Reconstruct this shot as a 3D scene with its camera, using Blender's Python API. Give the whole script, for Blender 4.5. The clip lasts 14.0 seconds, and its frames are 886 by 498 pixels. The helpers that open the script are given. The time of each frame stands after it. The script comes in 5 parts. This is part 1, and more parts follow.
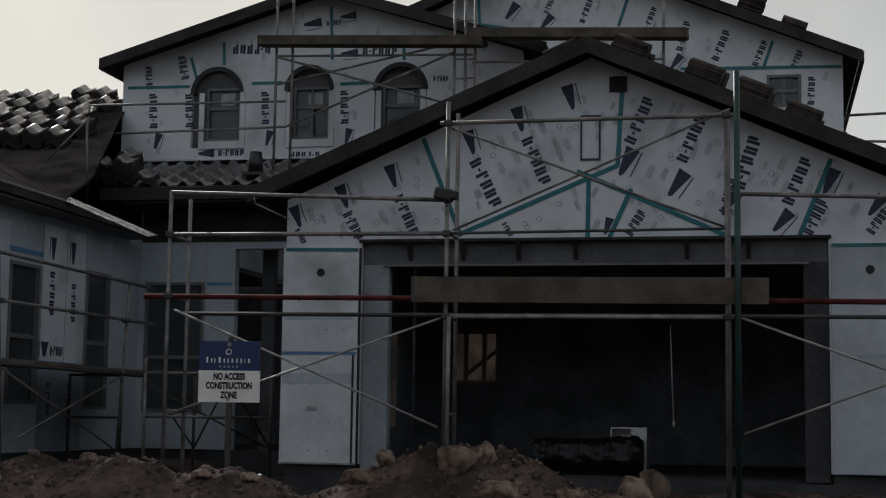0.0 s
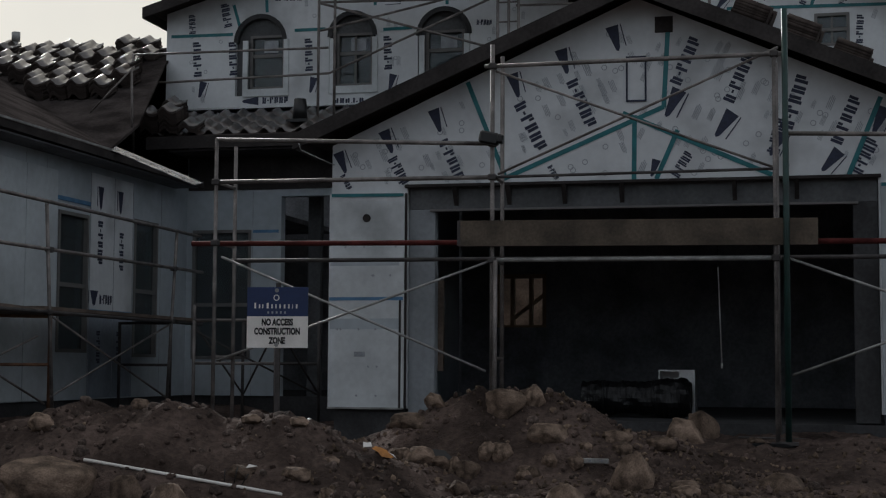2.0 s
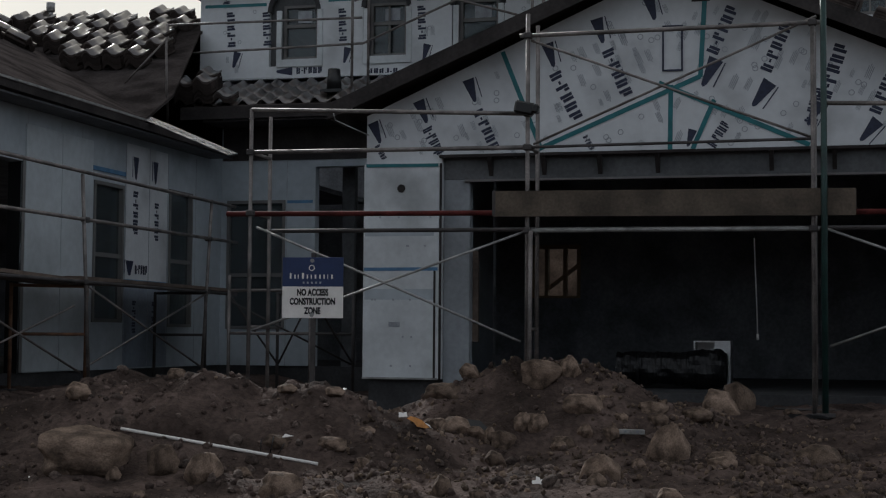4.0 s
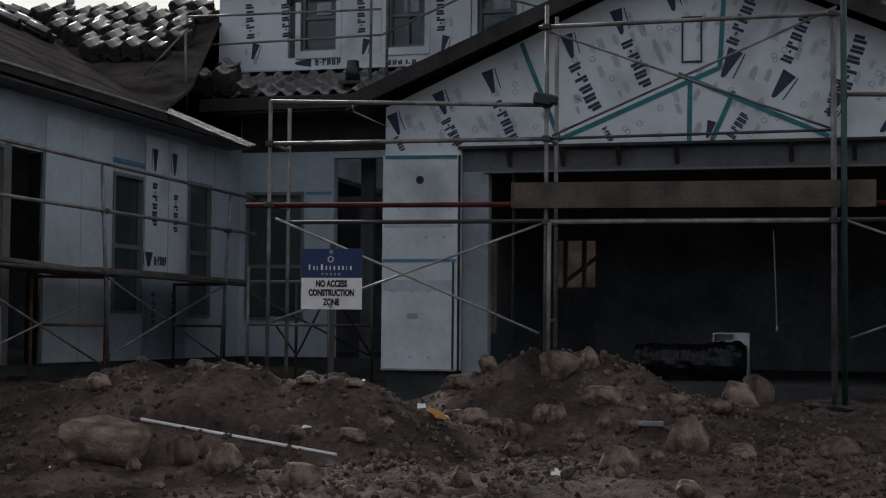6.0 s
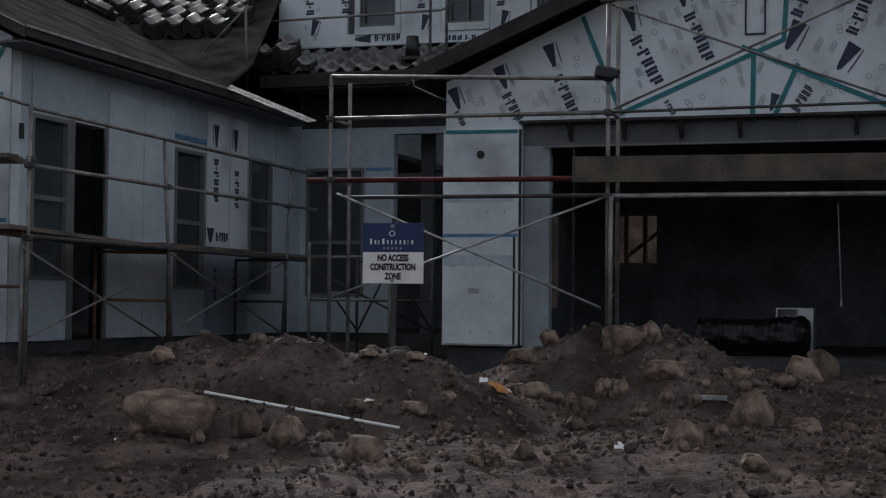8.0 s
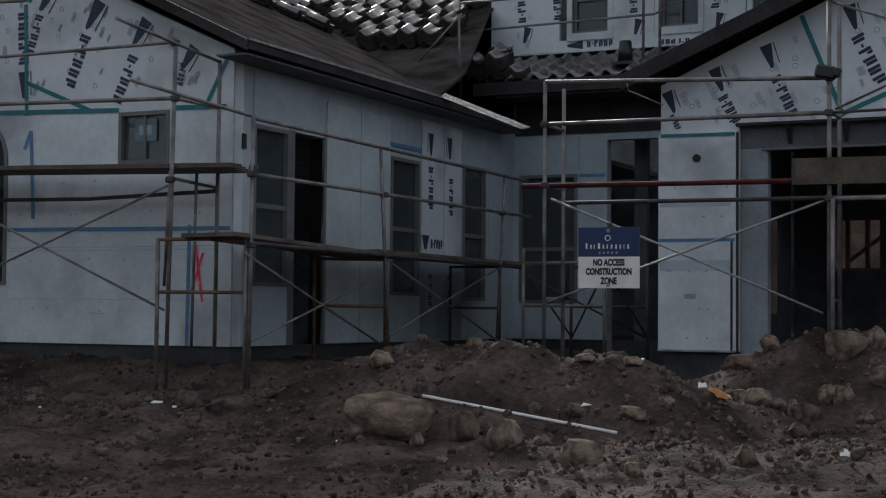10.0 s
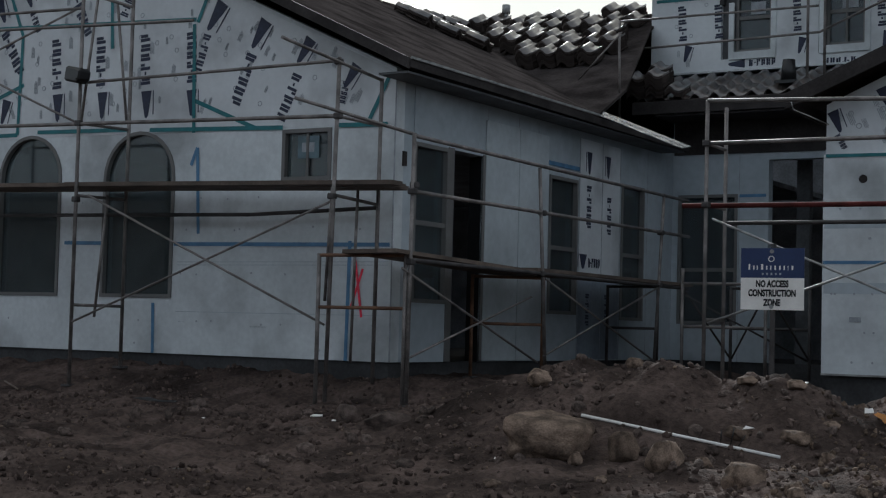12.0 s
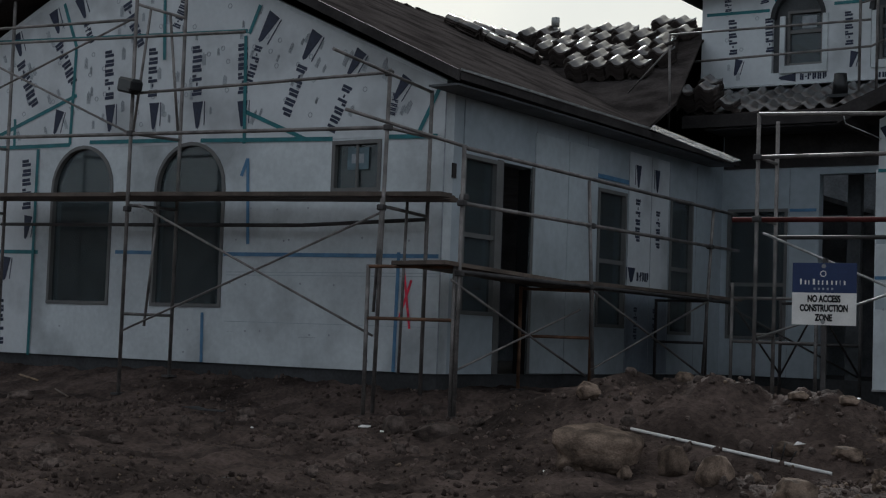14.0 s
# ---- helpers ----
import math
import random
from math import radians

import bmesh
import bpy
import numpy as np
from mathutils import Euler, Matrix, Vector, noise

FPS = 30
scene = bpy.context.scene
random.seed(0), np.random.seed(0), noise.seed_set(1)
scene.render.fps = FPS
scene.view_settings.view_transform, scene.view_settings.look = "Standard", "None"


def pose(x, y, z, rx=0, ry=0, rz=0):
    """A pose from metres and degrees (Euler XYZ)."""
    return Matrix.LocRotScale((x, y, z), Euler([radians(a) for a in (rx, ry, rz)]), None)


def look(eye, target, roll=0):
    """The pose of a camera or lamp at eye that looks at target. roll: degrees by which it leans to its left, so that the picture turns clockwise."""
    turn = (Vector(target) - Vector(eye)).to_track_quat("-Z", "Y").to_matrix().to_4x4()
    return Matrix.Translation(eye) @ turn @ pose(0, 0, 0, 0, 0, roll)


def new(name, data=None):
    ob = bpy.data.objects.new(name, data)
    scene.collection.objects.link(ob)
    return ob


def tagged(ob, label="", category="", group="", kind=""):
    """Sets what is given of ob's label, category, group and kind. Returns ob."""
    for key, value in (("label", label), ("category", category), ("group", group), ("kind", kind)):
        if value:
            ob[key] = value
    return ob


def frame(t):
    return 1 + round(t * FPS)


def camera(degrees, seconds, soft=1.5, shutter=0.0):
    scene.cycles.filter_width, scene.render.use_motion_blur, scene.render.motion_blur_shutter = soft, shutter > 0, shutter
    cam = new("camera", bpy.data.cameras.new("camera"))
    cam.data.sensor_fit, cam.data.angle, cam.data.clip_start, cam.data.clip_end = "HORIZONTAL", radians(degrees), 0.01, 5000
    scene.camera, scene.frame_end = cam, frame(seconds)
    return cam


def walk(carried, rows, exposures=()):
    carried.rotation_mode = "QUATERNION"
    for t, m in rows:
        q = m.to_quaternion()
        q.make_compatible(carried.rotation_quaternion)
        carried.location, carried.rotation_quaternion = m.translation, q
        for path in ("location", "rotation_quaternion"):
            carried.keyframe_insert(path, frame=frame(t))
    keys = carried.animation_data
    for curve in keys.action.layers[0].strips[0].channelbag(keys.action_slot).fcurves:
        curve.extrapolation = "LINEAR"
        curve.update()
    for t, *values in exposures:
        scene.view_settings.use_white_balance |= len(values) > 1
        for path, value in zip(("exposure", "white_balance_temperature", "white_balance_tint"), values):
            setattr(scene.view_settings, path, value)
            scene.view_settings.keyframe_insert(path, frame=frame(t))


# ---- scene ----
# Camera: a hand-held pan across the street with a long lens; the arm swings a hand's width or two to the left.
cam = camera(32.38, 14.0, soft=1.2)
# seconds, eye, yaw to the left, pitch up, lean
TURNS = [
    (0, (2.014, -17.796, 0.554), 12.00, 6.35, 0.85),
    (0.5, (2.021, -17.801, 0.550), 12.20, 6.19, 0.66),
    (1, (2.014, -17.802, 0.541), 12.37, 6.05, 0.64),
    (1.5, (2.010, -17.782, 0.542), 12.90, 5.25, 0.55),
    (2, (1.998, -17.768, 0.527), 13.68, 4.34, 0.33),
    (2.5, (1.995, -17.770, 0.531), 14.02, 3.82, 0.34),
    (3, (1.982, -17.760, 0.531), 14.30, 3.55, 0.34),
    (5.5, (1.956, -17.744, 0.516), 15.46, 2.99, 0.60),
    (6, (1.959, -17.753, 0.521), 15.57, 2.92, 0.53),
    (6.5, (1.951, -17.739, 0.504), 15.89, 2.74, 0.52),
    (7, (1.938, -17.736, 0.494), 16.11, 2.39, 0.50),
    (9.5, (1.890, -17.733, 0.452), 23.32, 2.09, 0.49),
    (10, (1.873, -17.742, 0.440), 25.65, 2.35, 0.52),
    (10.5, (1.844, -17.767, 0.442), 27.32, 2.57, 0.94),
    (11, (1.826, -17.769, 0.443), 29.03, 2.53, 1.28),
    (11.5, (1.822, -17.774, 0.440), 30.19, 2.75, 1.40),
    (12, (1.815, -17.773, 0.429), 31.40, 2.96, 1.50),
    (12.5, (1.812, -17.766, 0.427), 32.09, 3.12, 1.70),
    (13, (1.804, -17.789, 0.428), 32.53, 3.20, 1.89),
    (13.5, (1.794, -17.807, 0.436), 32.82, 3.46, 2.01),
    (14, (1.780, -17.799, 0.420), 33.11, 3.38, 2.06),
]


def aim(eye, yaw, pitch, lean):
    yaw, pitch = radians(yaw), radians(pitch)
    ahead = Vector((-math.sin(yaw) * math.cos(pitch), math.cos(yaw) * math.cos(pitch), math.sin(pitch)))
    return look(eye, Vector(eye) + 10 * ahead, lean)


walk(cam, [(t, aim(e, y, p, r)) for t, e, y, p, r in TURNS], exposures=[(0.0, 0.06, 5800, 10), (6.5, 0.30, 5600, 10), (9.5, 0.40, 5470, 9), (11.5, 0.44, 5470, 7), (13.0, 0.4, 5480, 7), (13.5, 0.05, 5480, 7), (14.0, 0.2, 5530, 7)])

# ---- world and sun ----
SUN_EL, SUN_AZ = 27.5, 37.0          # degrees; azimuth to the left of +y (behind the house)
world = bpy.data.worlds.new("sky")
scene.world = world
world.use_nodes = True
wn = world.node_tree
sky = wn.nodes.new("ShaderNodeTexSky")
sky.sky_type = 'NISHITA'
sky.sun_disc = False
sky.sun_elevation = radians(SUN_EL)
sky.sun_rotation = radians(-SUN_AZ)
sky.air_density, sky.dust_density, sky.ozone_density = 1.0, 1.0, 1.0
# a thin, bright veil of cloud over the clear sky
veil = wn.nodes.new("ShaderNodeTexNoise")
veil.inputs["Scale"].default_value, veil.inputs["Detail"].default_value = 5.0, 6.0
wco = wn.nodes.new("ShaderNodeTexCoord")
wn.links.new(wco.outputs["Generated"], veil.inputs["Vector"])
cloud = wn.nodes.new("ShaderNodeMix")
cloud.data_type = 'RGBA'
cloud.inputs[6].default_value, cloud.inputs[7].default_value = (2.8, 2.75, 2.6, 1), (5.9, 5.5, 4.75, 1)
wn.links.new(veil.outputs["Fac"], cloud.inputs[0])
over = wn.nodes.new("ShaderNodeMix")
over.data_type = 'RGBA'
over.inputs[0].default_value = 0.78
wn.links.new(sky.outputs[0], over.inputs[6])
# the veil glows towards the sun behind it
toward = wn.nodes.new("ShaderNodeVectorMath")
toward.operation = 'DOT_PRODUCT'
toward.inputs[1].default_value = (-math.sin(radians(SUN_AZ)) * math.cos(radians(SUN_EL)), math.cos(radians(SUN_AZ)) * math.cos(radians(SUN_EL)), math.sin(radians(SUN_EL)))
wn.links.new(wco.outputs["Generated"], toward.inputs[0])
glow = wn.nodes.new("ShaderNodeMapRange")
glow.interpolation_type = 'SMOOTHSTEP'
glow.inputs[1].default_value, glow.inputs[2].default_value, glow.inputs[3].default_value, glow.inputs[4].default_value = 0.45, 1.0, 0.0, 1.0
wn.links.new(toward.outputs["Value"], glow.inputs[0])
warm = wn.nodes.new("ShaderNodeMix")
warm.data_type = 'RGBA'
warm.inputs[6].default_value, warm.inputs[7].default_value = (1.0, 1.0, 1.0, 1), (1.52, 1.37, 1.05, 1)
wn.links.new(glow.outputs[0], warm.inputs[0])
lit = wn.nodes.new("ShaderNodeVectorMath")
lit.operation = 'MULTIPLY'
wn.links.new(cloud.outputs[2], lit.inputs[0])
wn.links.new(warm.outputs[2], lit.inputs[1])
wn.links.new(lit.outputs[0], over.inputs[7])
wn.nodes["Background"].inputs["Strength"].default_value = 0.1
wn.links.new(over.outputs[2], wn.nodes["Background"].inputs["Color"])
sun_data = bpy.data.lights.new("sun", 'SUN')
sun_data.energy, sun_data.angle, sun_data.color = 2.3, radians(2.0), (1.0, 0.93, 0.82)
sun = new("sun", sun_data)
sun_dir = Vector((-math.sin(radians(SUN_AZ)) * math.cos(radians(SUN_EL)), math.cos(radians(SUN_AZ)) * math.cos(radians(SUN_EL)), math.sin(radians(SUN_EL))))
sun.matrix_world = look(tuple(sun_dir * 60), (0, 0, 0))

# ---- materials ----
def mat(name, base, rough=0.8, metal=0.0, var=0.25, scale=3.0, bump=0.0, bump_scale=40.0, per=0.0, stain=None, spec=0.5, island=0.0):
    """A surface: base colour varied at a coarse and a fine scale, with relief; per, island: spread between pieces."""
    m = bpy.data.materials.new(name)
    m.use_nodes = True
    nt = m.node_tree
    b = nt.nodes["Principled BSDF"]
    b.inputs["Roughness"].default_value, b.inputs["Metallic"].default_value = rough, metal
    b.inputs["Specular IOR Level"].default_value = spec
    co = nt.nodes.new("ShaderNodeTexCoord").outputs["Object"]

    def noise_at(s, detail=6.0):
        n = nt.nodes.new("ShaderNodeTexNoise")
        n.inputs["Scale"].default_value, n.inputs["Detail"].default_value = s, detail
        nt.links.new(co, n.inputs["Vector"])
        return n.outputs["Fac"]

    def ramp(fac, lo, hi, a=0.35, z=0.65):
        r = nt.nodes.new("ShaderNodeMapRange")
        r.inputs[1].default_value, r.inputs[2].default_value, r.inputs[3].default_value, r.inputs[4].default_value = a, z, lo, hi
        nt.links.new(fac, r.inputs[0])
        return r.outputs[0]

    def mul(a, b_):
        x = nt.nodes.new("ShaderNodeMath")
        x.operation = 'MULTIPLY'
        nt.links.new(a, x.inputs[0])
        nt.links.new(b_, x.inputs[1])
        return x.outputs[0]

    f = mul(ramp(noise_at(scale), 1 - var, 1 + var), ramp(noise_at(scale * 11), 1 - 0.5 * var, 1 + 0.5 * var))
    if per:
        inf = nt.nodes.new("ShaderNodeObjectInfo")
        f = mul(f, ramp(inf.outputs["Random"], 1 - per, 1 + per, 0, 1))
    if island:
        f = mul(f, ramp(nt.nodes.new("ShaderNodeNewGeometry").outputs["Random Per Island"], 1 - island, 1 + island, 0, 1))
    if stain:
        f = mul(f, ramp(noise_at(stain, 3.0), 0.72, 1.0, 0.34, 0.5))
    hue = nt.nodes.new("ShaderNodeVectorMath")
    hue.operation = 'SCALE'
    hue.inputs[0].default_value = base
    nt.links.new(f, hue.inputs["Scale"])
    nt.links.new(hue.outputs[0], b.inputs["Base Color"])
    if bump:
        bp = nt.nodes.new("ShaderNodeBump")
        bp.inputs["Strength"].default_value, bp.inputs["Distance"].default_value = min(1.0, 0.6 + 6 * bump), bump
        nt.links.new(noise_at(bump_scale), bp.inputs["Height"])
        nt.links.new(bp.outputs[0], b.inputs["Normal"])
    return m


M_BOARD = mat("foam_board_white", (0.635, 0.665, 0.68), 0.75, var=0.10, scale=1.4, bump=0.002, bump_scale=60, stain=0.7)
# foam board again in two dimmer tones, for walls and panels in shade
M_BOARD_B = mat("foam_board_blue_grey_shaded", (0.43, 0.475, 0.51), 0.75, var=0.10, scale=0.8, bump=0.002, bump_scale=60, stain=0.6)
M_BOARD_C = mat("foam_board_half_shaded", (0.49, 0.53, 0.555), 0.75, var=0.10, scale=1.0, bump=0.002, bump_scale=60, stain=0.6)
M_PRINTED = mat("printed_film", (0.66, 0.68, 0.70), 0.5, var=0.06, scale=1.2, bump=0.002, bump_scale=25, stain=1.1)
M_FILM = mat("film_blue_grey", (0.24, 0.275, 0.32), 0.6, var=0.15, scale=1.5, bump=0.003, bump_scale=20, stain=0.9)
M_PRINT = mat("print_navy", (0.022, 0.028, 0.06), 0.6, var=0.2, scale=8)
M_PRINT_PALE = mat("print_pale_grey", (0.34, 0.36, 0.39), 0.6, var=0.2, scale=8)
M_TAPE = mat("tape_teal", (0.015, 0.15, 0.17), 0.45, var=0.2, scale=5)
M_TAPE_BLUE = mat("tape_blue", (0.10, 0.22, 0.38), 0.5, var=0.2, scale=5)
M_PINK = mat("spray_pink", (0.85, 0.05, 0.10), 0.7, var=0.25, scale=12)
M_PIPE = mat("scaffold_steel", (0.20, 0.18, 0.17), 0.55, metal=0.35, var=0.35, scale=5, bump=0.001, bump_scale=90, stain=4.0)
M_PIPE_DARK = mat("scaffold_steel_dark", (0.062, 0.056, 0.055), 0.75, metal=0.0, var=0.3, scale=5, stain=4.0)
M_PIPE_GREEN = mat("scaffold_green", (0.012, 0.04, 0.035), 0.5, var=0.3, scale=5)
M_PIPE_RED = mat("scaffold_red", (0.085, 0.019, 0.017), 0.85, var=0.35, scale=4, stain=3.0, spec=0.15)
M_PIPE_RUST = mat("scaffold_rust", (0.15, 0.075, 0.04), 0.75, var=0.35, scale=7, stain=5.0)
M_BRACE = mat("brace_galvanised", (0.33, 0.33, 0.32), 0.6, metal=0.4, var=0.25, scale=6, stain=5.0)
M_PLANK = mat("plank_weathered", (0.115, 0.088, 0.07), 0.85, var=0.35, scale=3, bump=0.003, bump_scale=35, per=0.2)
M_PLANK_DARK = mat("plank_grey_brown", (0.078, 0.061, 0.045), 0.85, var=0.35, scale=3, bump=0.003, bump_scale=35, per=0.2)
M_TIMBER = mat("timber_raw", (0.34, 0.24, 0.15), 0.8, var=0.25, scale=3, bump=0.002, bump_scale=30, per=0.15)
M_FASCIA = mat("fascia_dark", (0.042, 0.037, 0.036), 0.75, var=0.3, scale=2.5, bump=0.002, bump_scale=30, spec=0.15)
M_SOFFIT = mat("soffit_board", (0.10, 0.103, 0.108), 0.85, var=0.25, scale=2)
M_PAPER = mat("roof_paper", (0.058, 0.05, 0.048), 0.95, var=0.3, scale=2, bump=0.003, bump_scale=12, stain=1.0, spec=0.0)
M_TILE = mat("roof_tile_brown", (0.06, 0.045, 0.038), 0.34, var=0.3, scale=5, bump=0.001, bump_scale=50, per=0.3, spec=1.0)
tile_coat = M_TILE.node_tree.nodes["Principled BSDF"].inputs
tile_coat["Coat Weight"].default_value, tile_coat["Coat Roughness"].default_value = 0.9, 0.22
# darker, dull copy of the tile, standing in for shade on stack sides
M_TILE_DULL = mat("roof_tile_dull_shaded", (0.05, 0.04, 0.036), 0.9, var=0.35, scale=6, per=0.3, spec=0.08)
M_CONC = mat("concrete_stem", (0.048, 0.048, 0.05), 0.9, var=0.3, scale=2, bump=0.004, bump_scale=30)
M_DARK = mat("interior_dark", (0.24, 0.25, 0.27), 0.9, var=0.3, scale=2)
M_FRAME = mat("window_frame_tan", (0.155, 0.15, 0.145), 0.6, var=0.1, scale=4)
M_METAL = mat("flashing_metal", (0.6, 0.6, 0.6), 0.24, metal=1.0, var=0.3, scale=5, bump=0.08, bump_scale=9)
M_DIRT = mat("dirt_brown", (0.081, 0.0592, 0.0505), 0.95, var=0.5, scale=1.6, bump=0.035, bump_scale=38, stain=0.8, spec=0.1)
M_CLOD = mat("clod_earth", (0.096, 0.071, 0.061), 0.95, var=0.3, scale=5, island=0.45, spec=0.1)
M_ROCK = mat("rock_tan", (0.17, 0.124, 0.094), 0.92, var=0.5, scale=1.6, bump=0.016, bump_scale=5, per=0.4, stain=1.1, spec=0.15)
M_GRAVEL = mat("gravel_tan", (0.128, 0.093, 0.068), 0.9, var=0.45, scale=3, spec=0.15, island=0.5)
M_STONE = mat("stone_brown", (0.108, 0.082, 0.07), 0.94, var=0.45, scale=2, bump=0.02, bump_scale=7, per=0.45, spec=0.2)
M_JAMB = mat("jamb_board_grey_shaded", (0.27, 0.29, 0.31), 0.8, var=0.15, scale=1.5, bump=0.002, bump_scale=50, stain=0.8)
M_SHELL = mat("garage_inner_board", (0.215, 0.225, 0.24), 0.9, var=0.3, scale=2)
M_WHITE = mat("plastic_white", (0.85, 0.82, 0.78), 0.4, var=0.06, scale=6)
M_SIGN_BLUE = mat("sign_navy", (0.018, 0.035, 0.11), 0.4, var=0.1, scale=3)
M_BLACK = mat("black_plastic", (0.008, 0.008, 0.009), 0.4, var=0.2, scale=6, bump=0.004, bump_scale=8)
M_WRAP = mat("black_film", (0.005, 0.005, 0.006), 0.45, var=0.2, scale=6, bump=0.02, bump_scale=14)
M_STICKER = mat("sticker_grey_blue", (0.13, 0.19, 0.22), 0.5, var=0.2, scale=6)
M_INK = mat("sign_ink_black", (0.01, 0.01, 0.011), 0.85, var=0.1, scale=5)
M_ORANGE = mat("scrap_orange", (0.55, 0.24, 0.06), 0.7, var=0.3, scale=9)
M_BARE = mat("bare_metal_box", (0.62, 0.63, 0.64), 0.35, metal=0.8, var=0.12, scale=5)

M_GLASS = bpy.data.materials.new("window_glass")
M_GLASS.use_nodes = True
g = M_GLASS.node_tree.nodes["Principled BSDF"]
g.inputs["Base Color"].default_value = (0.30, 0.36, 0.38, 1)
g.inputs["Transmission Weight"].default_value, g.inputs["Roughness"].default_value, g.inputs["IOR"].default_value = 0.87, 0.06, 1.45


# ---- mesh helpers ----
def mesh_of(name, bm, material):
    bmesh.ops.recalc_face_normals(bm, faces=bm.faces)
    me = bpy.data.meshes.new(name)
    bm.to_mesh(me)
    bm.free()
    me.materials.append(material)
    return me


def part(name, bm, material, parent=None, label=""):
    """Links a bmesh as one mesh object, under parent if there is one."""
    ob = new(name, bm if isinstance(bm, bpy.types.Mesh) else mesh_of(name, bm, material))
    if parent is not None:
        ob.parent = parent
    return tagged(ob, label)


def thing(name, label, category, group="", kind="", at=(0, 0, 0)):
    ob = new(name)
    ob.location = at
    return tagged(ob, label, category, group, kind)


def structure(name, bm, material, label, category):
    return tagged(part(name, bm, material), label, category, "", "structure")


def add_box(bm, lo, hi, m=None, bevel=0.0):
    """A box from corner to corner, optionally bevelled and turned by m."""
    c = [(a + b) / 2 for a, b in zip(lo, hi)]
    made = bmesh.ops.create_cube(bm, size=1.0, matrix=Matrix.Translation(c) @ Matrix.Diagonal((*[b - a for a, b in zip(lo, hi)], 1)))["verts"]
    if bevel:
        edges = list({e for v in made for e in v.link_edges})
        made = list({v for f in bmesh.ops.bevel(bm, geom=edges, offset=bevel, segments=1, affect='EDGES')["faces"] for v in f.verts} | {v for v in made if v.is_valid})
    if m is not None:
        bmesh.ops.transform(bm, matrix=m, verts=made)
    return bm


def box(lo, hi, m=None, bevel=0.0):
    return add_box(bmesh.new(), lo, hi, m, bevel)


def add_tube(bm, a, b, r, sides=8, r2=None):
    a, b = Vector(a), Vector(b)
    q = (b - a).to_track_quat('Z', 'Y').to_matrix().to_4x4()
    made = bmesh.ops.create_cone(bm, cap_ends=True, segments=sides, radius1=r, radius2=r if r2 is None else r2, depth=(b - a).length,
                                 matrix=Matrix.Translation((a + b) / 2) @ q)["verts"]
    for f in {f for v in made for f in v.link_faces if len(f.verts) == 4}:
        f.smooth = True
    return bm


def tube(a, b, r, sides=8):
    return add_tube(bmesh.new(), a, b, r, sides)


def sheet(loops, o, u, v, thick):
    """A plate with holes: loops of (a, b), the outline first, in the plane o + a u + b v, made thick along thick."""
    o, u, v, n = Vector(o), Vector(u), Vector(v), Vector(thick)
    flat = [p for loop in loops for p in loop]
    bm = bmesh.new()
    front = [bm.verts.new(o + u * a + v * b) for a, b in flat]
    back = [bm.verts.new(o + u * a + v * b + n) for a, b in flat]
    from mathutils.geometry import tessellate_polygon
    for tri in tessellate_polygon([[Vector((a, b, 0)) for a, b in loop] for loop in loops]):
        for side in (front, back):
            try:
                bm.faces.new([side[i] for i in tri])
            except ValueError:
                pass
    k = 0
    for loop in loops:
        n_ = len(loop)
        for i in range(n_):
            j = (i + 1) % n_
            bm.faces.new((front[k + i], front[k + j], back[k + j], back[k + i]))
        k += n_
    return bm


def rect(a0, b0, a1, b1):
    return [(a0, b0), (a1, b0), (a1, b1), (a0, b1)]


def arch(a0, b0, a1, b1, n=14):
    """A rectangle with a round top; b1 is the crown."""
    r = (a1 - a0) / 2
    c = (a0 + a1) / 2
    return [(a0, b0), (a1, b0)] + [(c + r * math.cos(math.pi * i / n), b1 - r + r * math.sin(math.pi * i / n)) for i in range(n + 1)]


X, Y, Z = (1, 0, 0), (0, 1, 0), (0, 0, 1)

# ---- ground ----
def bumpy(x, y):
    n = noise.noise
    return 0.10 * n((x * 0.45, y * 0.45, 1.7)) + 0.075 * n((x * 1.4, y * 1.4, 5.1)) + 0.05 * n((x * 3.3, y * 3.3, 9.2)) - 0.05 * abs(n((x * 5.0, y * 5.0, 6.1))) + 0.04 * abs(n((x * 7.0, y * 7.0, 2.2))) + 0.02 * n((x * 13.0, y * 13.0, 4.4))


# mounds: centre, half widths, height, turn in degrees
MOUNDS = [
    (-4.35, -4.8, 1.95, 1.25, 0.82, 8),
    (-3.6, -4.85, 1.5, 1.2, 0.86, 0),
    (-2.85, -4.75, 1.6, 1.15, 0.76, -8),
    (-0.9, -3.08, 1.5, 0.78, 0.80, -6),
    (-3.6, -6.3, 2.6, 0.9, 0.14, 0),
]


PIPE_A, PIPE_B = (-4.076, -5.733, -0.297), (-2.263, -5.809, -0.540)       # ends of the plastic pipe


